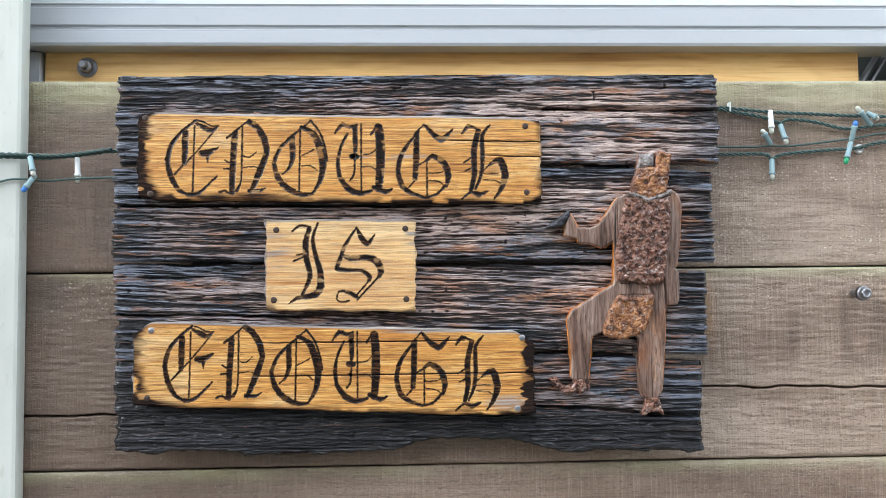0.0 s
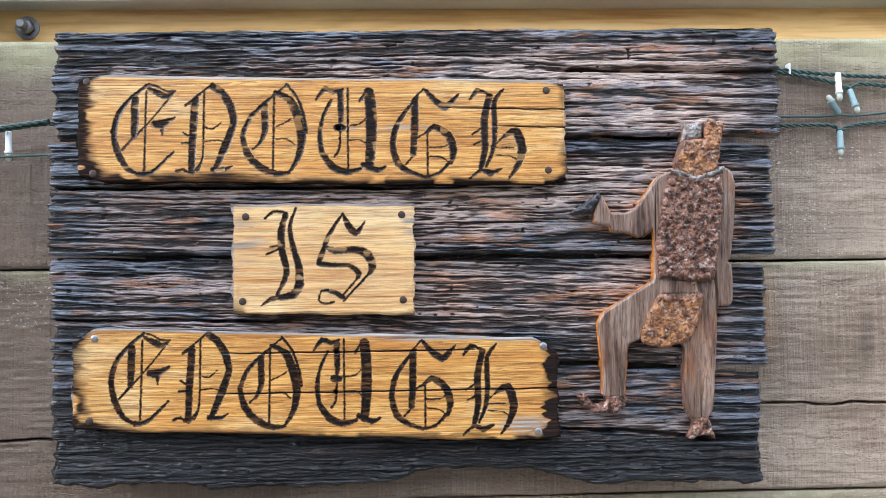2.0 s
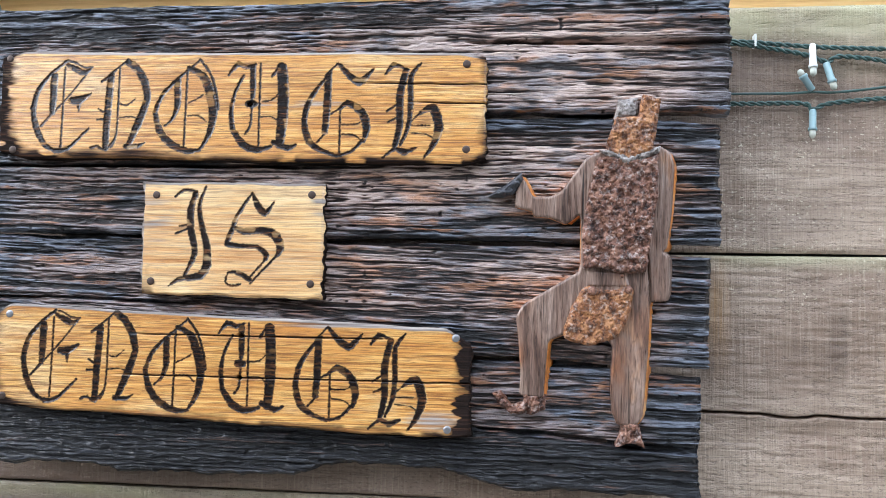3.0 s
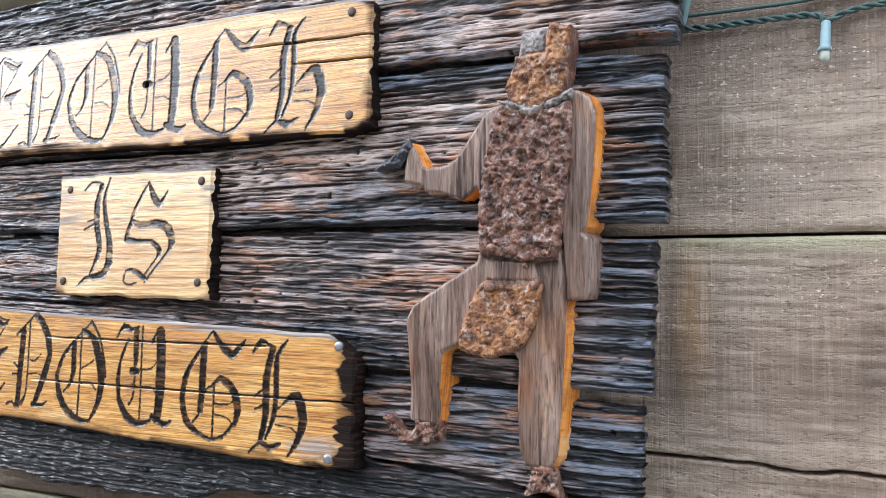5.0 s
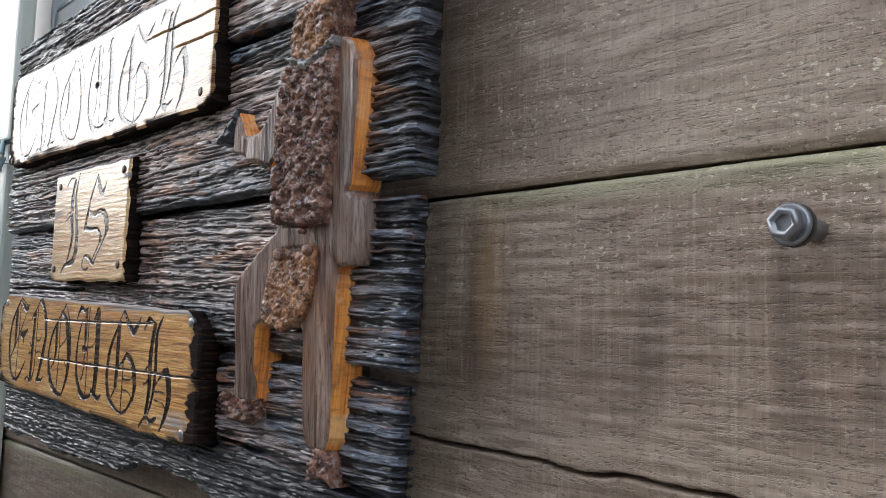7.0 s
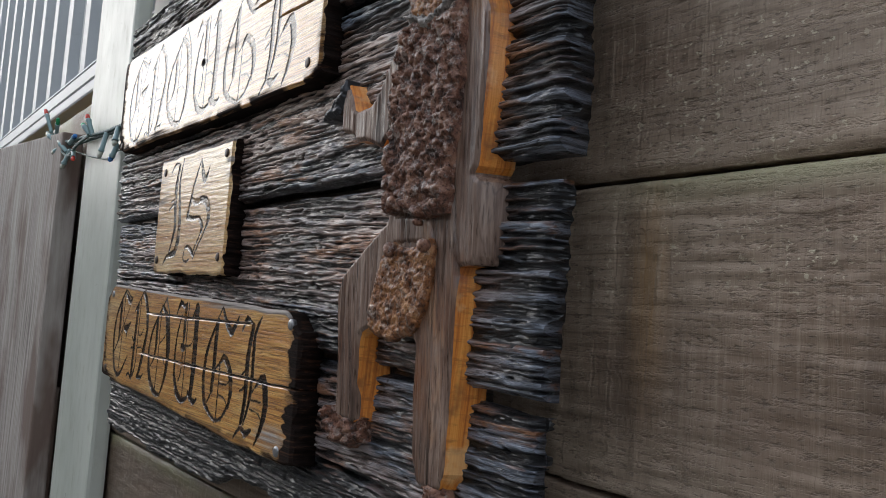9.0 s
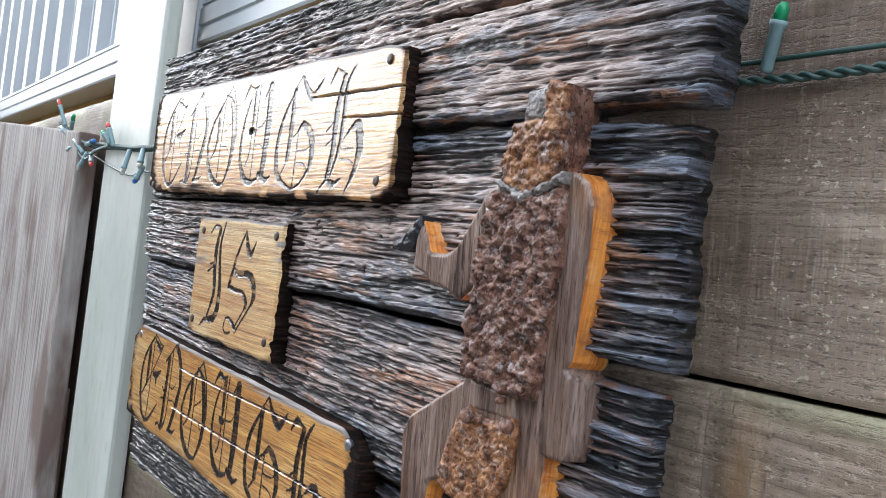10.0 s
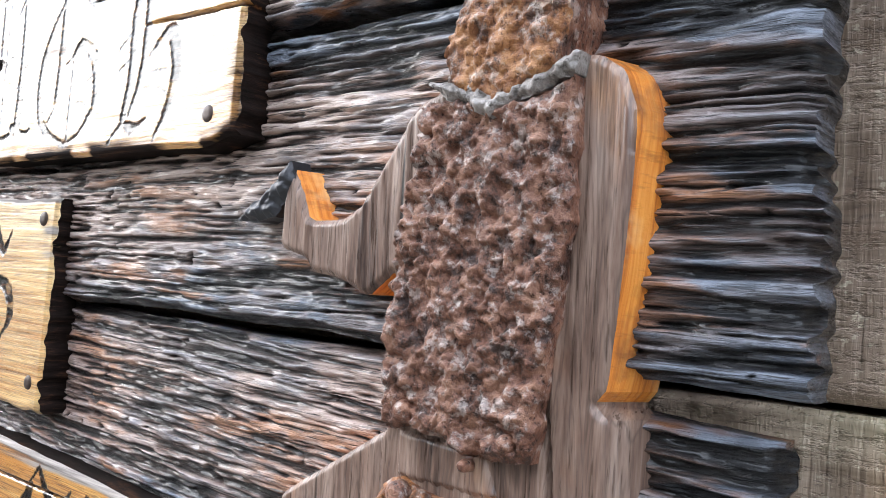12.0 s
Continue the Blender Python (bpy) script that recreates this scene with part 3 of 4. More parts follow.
def plank(zl, zr, tl, tr, xl, xr, front, seed, cracks=(), low=None, black=0.0, droop=0.0, patches=(), rough=1.0, below=None):
    """One deeply weathered plank: zl, zr the lower edge's heights at its ends, tl, tr those of the upper edge. patches: charred (or, below
    zero, cleaner) places. below: heights at both ends under which the wood is solid charcoal."""
    nx, nz = int((xr - xl) / 0.0013), int((max(tl, tr) - min(zl, zr)) / 0.00046)
    u, v = np.meshgrid(np.linspace(0, 1, nx), np.linspace(0, 1, nz))
    along = u * (xr - xl)
    lo = zl + (zr - zl) * u + 0.004 * (fbm(u * 16, 0 * v, seed + 1, 4) - 0.5)
    if low is not None:
        lo = lo + low(xl + along)
    hi = tl + (tr - tl) * u + 0.003 * (fbm(u * 14, 0 * v + 4, seed + 2, 4) - 0.5)
    hi = hi - droop * ramp(0.80, 1.0, u) ** 1.5
    Z = lo + (hi - lo) * v
    gz = Z - (zl + (zr - zl) * u) + 0.0045 * (fbm(along * 5, Z * 10, seed) - 0.5) + 0.0012 * (fbm(along * 45, Z * 120, seed + 20) - 0.5)
    comb = vn(along * 2, gz * 370, seed + 4)
    ends_in = 0.0022 * (comb - 0.5) + 0.005 * (fbm(0 * u, gz * 40, seed + 5) - 0.3)
    XL = xl + ends_in + 0.004 * (vn(0 * u + 9, gz * 200, seed + 6) - 0.5)
    XR = xr - ends_in
    X = XL + (XR - XL) * u
    dist = np.minimum(X - XL, XR - X)
    near_end = 1 - ramp(0.005, 0.06, dist)
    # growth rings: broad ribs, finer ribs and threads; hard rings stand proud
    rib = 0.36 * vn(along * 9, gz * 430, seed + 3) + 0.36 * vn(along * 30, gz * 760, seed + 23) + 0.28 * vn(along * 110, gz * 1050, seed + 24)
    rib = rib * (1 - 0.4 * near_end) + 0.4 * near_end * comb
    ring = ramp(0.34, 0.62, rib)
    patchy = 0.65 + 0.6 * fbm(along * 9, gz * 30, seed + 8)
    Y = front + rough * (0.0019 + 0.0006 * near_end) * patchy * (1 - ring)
    slit = (1 - ramp(0.01, 0.045, np.abs(vn(along * 5, gz * 230, seed + 9) - 0.5))) * ramp(0.42, 0.62, fbm(along * 14, gz * 45, seed + 14))
    Y += rough * 0.0015 * slit + 0.0008 * (vn(along * 260, gz * 900, seed + 10) - 0.5) + 0.0009 * (vn(along * 110, gz * 400, seed + 15) - 0.5)
    Y += 0.0018 * (fbm(u * 4, v * 1.5, seed + 11) - 0.5)
    pits = ramp(0.9, 0.97, vn(along * 150, gz * 330, seed + 12))
    Y += 0.0016 * pits
    edge = np.minimum(Z - lo, hi - Z)
    Y += 0.004 * (1 - ramp(0, 0.0035, edge)) ** 2
    Y += 0.007 * (1 - ramp(0, 0.006, dist)) ** 2 * (0.25 + 0.9 * (1 - ring))
    # slits and pits are darkened in the colour as well, like shade inside them
    ring = ring * (1 - 0.8 * slit) * (1 - pits)
    for x0, x1, z0, z1, wide in cracks:
        t = np.clip((X - x0) / (x1 - x0), 0, 1)
        line = z0 + (z1 - z0) * t + 0.0022 * (fbm(X * 40, 0 * X, seed + 13) - 0.5)
        inside = ramp(x0, x0 + 0.03, X) * ramp(x1 + 0.004, x1 - 0.004, X)
        w = wide * (0.25 + 0.75 * t) * inside
        Y += 0.0085 * inside * (1 - ramp(w * 0.5, w * 1.2 + 0.0008, np.abs(Z - line)))
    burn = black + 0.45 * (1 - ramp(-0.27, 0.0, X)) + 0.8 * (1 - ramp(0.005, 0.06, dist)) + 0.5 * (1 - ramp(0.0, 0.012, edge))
    for cx, cz, rx, rz, amount in patches:
        burn = burn + amount * np.exp(-((X - cx) / rx) ** 2 - ((Z - cz) / rz) ** 2)
    if below is not None:
        line = below[0] + (below[1] - below[0]) * u + 0.004 * (fbm(along * 30, 0 * u, seed + 16) - 0.5)
        burn = burn + ramp(0.003, -0.003, Z - line)
        ring = ring * (1 - 0.55 * ramp(0.003, -0.003, Z - line))
        Y += 0.0006 * ramp(0.0, -0.006, Z - line) * (vn(along * 300, Z * 60, seed + 17) - 0.5)
    burn = np.clip(burn, 0, 1)
    # paler brown at upper right, partly the stronger top light put into the colour
    pale = np.clip(ramp(-0.12, 0.12, X) * ramp(1.42, 1.56, Z) * (1 - burn) * ramp(0.0, 0.1, dist) * 1.3, 0, 1)
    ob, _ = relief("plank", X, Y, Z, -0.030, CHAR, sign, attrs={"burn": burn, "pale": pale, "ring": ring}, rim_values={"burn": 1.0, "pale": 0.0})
    return ob


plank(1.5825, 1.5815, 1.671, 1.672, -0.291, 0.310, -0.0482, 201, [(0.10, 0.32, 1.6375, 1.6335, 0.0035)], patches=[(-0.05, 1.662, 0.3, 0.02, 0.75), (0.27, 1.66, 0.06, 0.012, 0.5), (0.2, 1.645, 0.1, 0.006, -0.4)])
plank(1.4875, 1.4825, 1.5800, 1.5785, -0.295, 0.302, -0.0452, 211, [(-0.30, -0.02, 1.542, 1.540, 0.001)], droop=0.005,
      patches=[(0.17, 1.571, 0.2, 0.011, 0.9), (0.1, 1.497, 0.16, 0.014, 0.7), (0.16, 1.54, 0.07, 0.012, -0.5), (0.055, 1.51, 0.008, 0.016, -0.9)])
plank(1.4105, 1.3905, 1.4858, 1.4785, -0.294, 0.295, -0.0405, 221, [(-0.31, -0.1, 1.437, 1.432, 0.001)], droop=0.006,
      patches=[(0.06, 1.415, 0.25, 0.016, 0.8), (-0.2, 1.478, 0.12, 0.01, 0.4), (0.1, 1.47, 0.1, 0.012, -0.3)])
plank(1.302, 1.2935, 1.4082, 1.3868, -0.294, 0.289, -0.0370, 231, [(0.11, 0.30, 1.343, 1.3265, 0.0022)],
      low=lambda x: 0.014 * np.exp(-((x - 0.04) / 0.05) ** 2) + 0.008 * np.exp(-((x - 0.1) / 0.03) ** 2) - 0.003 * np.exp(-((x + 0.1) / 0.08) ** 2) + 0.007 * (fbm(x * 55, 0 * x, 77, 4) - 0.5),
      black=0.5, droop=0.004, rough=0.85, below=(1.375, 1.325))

for x in (-0.2, 0.2):
    part("batten", box(x - 0.02, x + 0.02, -0.031, 0.0, 1.32, 1.65, 0.001), CHAR, sign, "dark timber batten behind the planks")

# carved blackletter: strokes in drawing units, x right, y down, each with its widths from start to end
E_BOLD = [((5, 5, 7, 9), (50, 0, 25, 20, 6, 45, 0, 70)), ((8, 10, 8, 4), (0, 70, 5, 96, 19, 121, 36, 130)), ((8, 5, 3), (36, 130, 55, 127, 86, 98)),
          ((11, 11, 8), (31, 22, 30, 62, 29, 76)), ((5, 10, 8, 2), (50, 6, 66, 14, 78, 18, 88, 10)), ((10, 13, 3), (58, 58, 69, 58, 88, 48)), ((8, 2), (69, 60, 70, 74))]
E_FINE = [(3, (47, 10, 44, 125)), (3, (50, 0, 62, 3, 75, 10, 88, 10)), (2.5, (84, 15, 55, 50, 13, 95)), (3, (29, 76, 12, 95))]
N_BOLD = [((10, 11, 12, 10), (50, 3, 63, 12, 76, 32, 81, 55)), ((10, 12, 8), (81, 55, 74, 76, 54, 124)), ((11, 11, 10), (25, 25, 21, 85, 20, 126)),
          ((8, 6, 2), (51, 123, 68, 123, 79, 118)), ((3, 6, 5), (11, 31, 22, 24, 28, 20))]
N_FINE = [(3, (11, 30, 28, 17, 48, 1)), (3, (38, 10, 36, 105, 28, 125)), (4, (-2, 126, 8, 123, 20, 129, 33, 115)), (2, (38, 62, 50, 65, 63, 55)), (2, (38, 83, 58, 81, 66, 84)), (3, (8, 70, 20, 77)), (3, (6, 85, 20, 85))]
O_BOLD = [((3, 4, 6, 7), (67, 2, 37, 27, 12, 52, 2, 77)), ((7, 10, 11, 8, 4), (2, 77, 9, 102, 27, 122, 52, 132, 70, 130)), ((6, 12, 14, 13, 9, 4), (50, 14, 71, 25, 83, 52, 88, 77, 83, 107, 70, 129)),
          ((10, 10, 4), (34, 32, 34, 72, 25, 90))]
O_FINE = [(4, (66, 2, 82, 22, 92, 52, 95, 72)), (3, (48, 19, 46, 127)), (3, (25, 90, 17, 96)), (2, (50, 64, 65, 57, 72, 52)), (2, (50, 82, 67, 82, 78, 90))]
U_BOLD = [((4, 5, 7, 8), (24, 20, 12, 44, 7, 72, 10, 97)), ((8, 11, 10, 5), (10, 97, 25, 117, 45, 125, 66, 120)), ((3, 8, 6, 4), (2, 19, 15, 4, 28, 8, 41, 4)),
          ((9, 9, 6), (37, 8, 38, 44, 37, 52)), ((10, 12, 9), (32, 60, 37, 60, 41, 60)), ((15, 16, 16, 12), (79, 9, 82, 42, 81, 92, 78, 117)), ((8, 9, 3), (70, 114, 90, 122, 102, 117))]
U_FINE = [(3, (48, 3, 48, 122)), (3.5, (37, 66, 35, 92, 28, 102)), (4, (65, 22, 78, 4)), (2, (50, 57, 65, 55, 74, 47)), (2, (50, 79, 65, 78, 74, 84))]
G_BOLD = [((4, 6, 8, 9), (40, 15, 22, 35, 7, 60, 3, 85)), ((9, 10, 7, 5), (3, 85, 10, 110, 28, 123, 50, 130)), ((5, 4, 5), (50, 130, 70, 125, 89, 106)), ((4, 9, 12, 11, 5), (52, 66, 65, 57, 85, 70, 92, 92, 88, 110)),
          ((11, 11, 9), (36, 20, 35, 70, 33, 97)), ((5, 9, 11, 8, 2), (52, 4, 65, 18, 80, 28, 90, 21, 101, 9))]
G_FINE = [(3, (33, 18, 50, 1)), (3, (33, 100, 22, 112)), (3, (54, 68, 54, 126)), (3, (40, 72, 56, 64)), (2, (55, 87, 75, 87, 84, 83)), (2, (57, 100, 75, 102, 86, 110))]
H_BOLD = [((3, 7, 3), (2, 19, 13, 6, 30, 11)), ((9, 11, 10, 8), (31, 14, 23, 47, 23, 92, 17, 118)), ((3, 8, 8, 7, 3), (52, 4, 38, 22, 38, 62, 35, 92, 24, 118)),
          ((3, 5, 9, 3), (0, 135, 17, 122, 30, 127, 46, 121)), ((3, 8, 13, 13, 8, 2), (48, 76, 58, 69, 70, 67, 78, 92, 70, 117, 57, 135))]
H_FINE = [(3, (5, 70, 18, 62)), (3, (7, 85, 20, 79)), (2.5, (38, 85, 55, 69)), (2, (38, 90, 65, 90)), (2, (38, 100, 60, 102, 70, 107))]
I_BOLD = [((3, 5, 3), (13, 20, 25, 10, 44, 12)), ((8, 11, 10, 8, 3), (43, 15, 36, 40, 38, 70, 44, 100, 28, 135)), ((3, 6, 8, 10, 13), (58, 5, 49, 30, 53, 60, 62, 90, 63, 115)), ((13, 11, 7, 2), (63, 115, 54, 131, 22, 137, 7, 147))]
I_FINE = [(3, (15, 72, 33, 65)), (3, (20, 62, 30, 60))]
S_BOLD = [((3, 5, 7, 8), (42, 2, 22, 32, 13, 55, 7, 72)), ((4, 10, 9, 5, 2), (42, 4, 50, 20, 60, 31, 67, 25, 74, 14)), ((6, 9, 9, 13, 12, 4), (15, 50, 30, 57, 60, 55, 78, 63, 85, 80, 78, 92)),
          ((8, 7, 6, 9, 3), (7, 75, 25, 78, 50, 78, 65, 90, 60, 100)), ((7, 7, 3), (42, 125, 25, 115, 10, 115))]
S_FINE = [(3, (62, 98, 38, 125)), (3, (80, 90, 42, 130)), (3, (10, 115, 6, 128, 15, 134, 28, 131))]


def stroke_field(U, V, bold, fine):
    """Signed distance, in drawing units, to the nearest stroke's edge: negative inside. Also the width of that stroke."""
    best, wide = np.full(U.shape, 1e3), np.zeros(U.shape)
    strokes = list(bold) + [((w,) * (len(p) // 2), p) for w, p in fine]
    for widths, flat in strokes:
        pts = list(zip(flat[0::2], flat[1::2]))
        if len(pts) > 2:
            pts = [(p.x, p.y) for p in resample([(x, y, 0) for x, y in pts], 9)]
        count = len(pts)
        ws = np.interp(np.linspace(0, 1, count), np.linspace(0, 1, len(widths)), widths)
        for (ax, ay), (bx, by), wa, wb in zip(pts, pts[1:], ws, ws[1:]):
            dx, dy = bx - ax, by - ay
            t = np.clip(((U - ax) * dx + (V - ay) * dy) / (dx * dx + dy * dy), 0, 1)
            w = wa + (wb - wa) * t
            d = np.hypot(U - ax - dx * t, V - ay - dy * t) - w / 2
            wide = np.where(d < best, w, wide)
            best = np.minimum(best, d)
    return best, wide


def plaque(name, corners, front, thick, seed, letters, label, splits=(), scorch_right=0.0, wear=(), clipped=(0, 0, 0, 0), streaky=1.0, charred=1.0, holes=(), bleached=0.0):
    """A varnished plaque. corners: left, right, then bottom left, bottom right, top left and top right heights. letters: (character, bold, fine, x, z, sx, sz, slope)."""
    xl, xr, bl, br, tl, tr = corners
    step = 0.00052
    nx, nz = int((xr - xl) / step), int((max(tl, tr) - min(bl, br)) / step)
    u, v = np.meshgrid(np.linspace(0, 1, nx), np.linspace(0, 1, nz))
    lo = bl + (br - bl) * u + 0.0035 * (fbm(u * 9, 0 * v, seed, 3) - 0.5)
    hi = tl + (tr - tl) * u + 0.0022 * (fbm(u * 9, 0 * v + 3, seed + 1, 3) - 0.5)
    cut = lambda s, reach: (1 - ramp(0, reach, s)) ** 1.3
    hi = hi - clipped[0] * cut(u * (xr - xl), 0.022) - clipped[1] * cut((1 - u) * (xr - xl), 0.022)
    lo = lo + clipped[2] * cut(u * (xr - xl), 0.022) + clipped[3] * cut((1 - u) * (xr - xl), 0.022)
    Z = lo + (hi - lo) * v
    rag = 0.005 * (fbm(0 * u, v * 9, seed + 2, 4) - 0.5) + 0.0014 * (vn(0 * u, v * 34, seed + 3) - 0.5)
    X = xl + rag + (xr + 0.005 * (fbm(0 * u + 7, v * 9, seed + 4, 4) - 0.5) + 0.0014 * (vn(0 * u + 3, v * 34, seed + 14) - 0.5) - xl - rag) * u
    # clipped, worn corners
    ends = np.minimum(X - xl, xr - X)
    edge = np.minimum(Z - lo, hi - Z)
    Y = front + 0.00012 * (1 - np.abs(vn(u * 5, v * 46, seed + 5) - 0.5) * 2) + 0.00008 * (vn(u * 30, v * 110, seed + 6) - 0.5)
    Y += 0.0014 * (fbm(u * 2.2, v * 1.3, seed + 7, 2) - 0.5) + 0.0016 * (1 - ramp(0, 0.0022, edge)) ** 2 + 0.0014 * (1 - ramp(0, 0.002, ends)) ** 2
    dark = np.zeros(X.shape)
    for x0, x1, z0, z1 in splits:
        t = np.clip((X - x0) / (x1 - x0), 0, 1)
        line = z0 + (z1 - z0) * t + 0.0008 * (fbm(X * 60, 0 * X, seed + 8) - 0.5)
        gap = ramp(x0, x0 + 0.03, X) * ramp(x1 + 0.001, x1 - 0.001, X) * (1 - ramp(0.0003, 0.0009, np.abs(Z - line)))
        Y += 0.0022 * gap
        dark = np.maximum(dark, gap)
    for x0, z0 in holes:
        pit = 1 - ramp(0.0012, 0.0026, np.hypot(X - x0, Z - z0))
        Y += 0.005 * pit
        dark = np.maximum(dark, pit)
    burn, owner = dark, np.zeros((X.shape[0] - 1, X.shape[1] - 1), int)
    for k, (char, bold, fine, x0, z0, sx, sz, slope) in enumerate(letters, 1):
        c = np.abs(X - x0 - 0.026) < 0.045
        U, V = (X - x0) / sx, -(Z - z0 - slope * (X - x0)) / sz
        sel = c & (np.abs(V - 65) < 95)
        d, w = np.full(X.shape, 1e3), np.zeros(X.shape)
        d[sel], w[sel] = stroke_field(U[sel], V[sel], bold, fine)
        d += 1.3 * (vn(X * 900, Z * 900, seed + 31) - 0.5) + 1.0 * (vn(X * 220, Z * 1500, seed + 32) - 0.5)
        cut = 1 - ramp(-2.2, 0.3, d)
        Y += cut * np.minimum(0.0004, 0.00012 + 0.00004 * w) + cut * 0.00006 * (vn(X * 700, Z * 420, seed + 33) - 0.5)
        gaps = np.where(w > 6, 0.4 * ramp(0.7, 0.82, vn(X * 110, Z * 330, seed + 34)), 0)
        burn = np.maximum(burn, (1 - ramp(-0.5, 1.0, d)) * (1 - gaps * streaky))
        owner[(d[:-1, :-1] < 0.4)] = k
    warm = fbm(X * 40, Z * 70, seed + 9)
    scorch = (1 - ramp(0.0, 0.03, X - xl + 0.022 * (warm - 0.5))) * 0.9 + (1 - ramp(0.0, 0.014 + 0.02 * scorch_right, xr - X + 0.016 * (warm - 0.5))) * (0.6 + 0.4 * scorch_right)
    scorch += 0.7 * (1 - ramp(0, 0.012, Z - lo + 0.006 * (warm - 0.5))) + 0.35 * (1 - ramp(0, 0.006, hi - Z))
    scorch += 0.3 * (1 - ramp(0.0, 0.045, Z - lo)) * ramp(0.3, 0.7, fbm(X * 12, Z * 120, seed + 41))
    scorch *= charred * ramp(0.28, 0.6, warm + 0.12)
    if scorch_right:
        scorch += scorch_right * (1 - ramp(-0.001, 0.008, xr - X + 0.024 * (warm - 0.5) + 0.009 * (vn(X * 40, Z * 400, seed + 51) - 0.5))) * 1.4
    worn = np.zeros(X.shape)
    for cx, cz, rx, rz, amount in wear:
        worn += amount * np.exp(-((X - cx) / rx) ** 2 - ((Z - cz) / rz) ** 2)
    worn *= ramp(0.2, 0.6, fbm(X * 20, Z * 160, seed + 15))
    worn += 1.2 * (1 - ramp(0.0008, 0.003, hi - Z)) + 0.8 * (1 - ramp(0.0006, 0.002, X - xl))
    attrs = {"burn": burn, "scorch": np.clip(scorch, 0, 1), "weather": np.clip(worn, 0, 1), "pale": np.full(X.shape, bleached)}
    ob, made = relief("plaque", X, Y, Z, front + thick, PLAQUE, sign, label, attrs, owner, {"scorch": 1.0, "weather": 0.0})
    for k, (char, *_) in enumerate(letters, 1):
        if k in made:
            tagged(made[k], "black burnt carved blackletter " + char)
    return ob


def line_of(word, xs, z, sx, sz, slope):
    shapes = {"E": (E_BOLD, E_FINE), "N": (N_BOLD, N_FINE), "O": (O_BOLD, O_FINE), "U": (U_BOLD, U_FINE), "G": (G_BOLD, G_FINE), "H": (H_BOLD, H_FINE), "I": (I_BOLD, I_FINE), "S": (S_BOLD, S_FINE)}
    return [(c, *shapes[c], x, zz, sx, sz, slope) for c, x, zz in zip(word, xs, z)]


ROW1 = line_of("ENOUGH", (-0.2375, -0.1866, -0.1362, -0.0770, -0.0162, 0.0474), (1.6245, 1.6242, 1.625, 1.6219, 1.6204, 1.621), 0.000553, 0.00056, -0.006)
ROW2 = line_of("IS", (-0.1250, -0.0785), (1.5267, 1.5204), 0.000548, 0.000554, -0.01)
ROW3 = line_of("ENOUGH", (-0.2405, -0.1898, -0.1397, -0.0808, -0.0192, 0.0396), (1.4252, 1.4250, 1.4215, 1.4195, 1.4170, 1.4140), 0.000527, 0.00055, -0.015)
upper = plaque("plaque", (-0.266, 0.126, 1.5465, 1.5405, 1.633, 1.626), -0.0560, 0.0125, 301, ROW1, "varnished golden timber plaque with carved word ENOUGH",
               splits=[(0.02, 0.13, 1.604, 1.602), (0.06, 0.13, 1.589, 1.587)], wear=[(-0.04, 1.589, 0.07, 0.006, 0.9), (0.1, 1.625, 0.05, 0.006, 0.5), (-0.2, 1.632, 0.05, 0.004, 0.7)], clipped=(0.004, 0.002, 0.004, 0.004), holes=[(-0.0585, 1.588)])
middle = plaque("plaque", (-0.1445, 0.0015, 1.4395, 1.4375, 1.528, 1.526), -0.0515, 0.0125, 311, ROW2, "pale varnished timber plaque with carved word IS",
                wear=[(-0.14, 1.49, 0.025, 0.035, 0.8), (0.0, 1.51, 0.01, 0.01, 1.0)], charred=0.45, bleached=0.4)
lower = plaque("plaque", (-0.271, 0.117, 1.3495, 1.3325, 1.430, 1.4165), -0.0500, 0.0145, 321, ROW3, "varnished golden timber plaque, scorched end, carved word ENOUGH",
               splits=[(-0.16, 0.05, 1.4075, 1.4075), (-0.17, 0.118, 1.3755, 1.3755)], scorch_right=0.8, wear=[(0.05, 1.418, 0.08, 0.007, 1.0), (-0.1, 1.428, 0.12, 0.004, 0.8), (0.09, 1.347, 0.03, 0.01, 0.7)], clipped=(0.011, 0.010, 0.0, 0.002), streaky=0.25, charred=0.8, holes=[(-0.0625, 1.3755), (-0.062, 1.408)])


def screw(x, z, front, parent, material=SCREW, r=0.0037):
    bm = lathe([(-0.002, r * 0.8), (0.0004, r * 0.82), (0.0009, r * 0.7), (0.0010, r * 0.3)], (x, front + 0.0002, z), (x, front - 0.01, z), 16)
    part("screw", bm, material, parent)


for x, z in ((-0.2535, 1.5525), (0.111, 1.6175), (0.1115, 1.552), (-0.259, 1.6265)):
    screw(x, z, -0.0560, upper)
for x, z in ((-0.1335, 1.517), (-0.136, 1.449), (-0.008, 1.5175), (-0.0075, 1.4485)):
    screw(x, z, -0.0515, middle)
for x, z, m in ((-0.257, 1.356, SCREW), (-0.2535, 1.421, ZINC), (0.1055, 1.4095, ZINC), (0.1, 1.341, ZINC)):
    screw(x, z, -0.050, lower, m)

# ---- the cut-out figure: one plain shape of timber and rusty plate ----


def inside_poly(P, Q, poly):
    hit = np.zeros(P.shape, bool)
    for (x0, z0), (x1, z1) in zip(poly, poly[1:] + poly[:1]):
        if z0 != z1:
            cross = (z0 > Q) != (z1 > Q)
            hit ^= cross & (P < (x1 - x0) * (Q - z0) / (z1 - z0) + x0)
    return hit


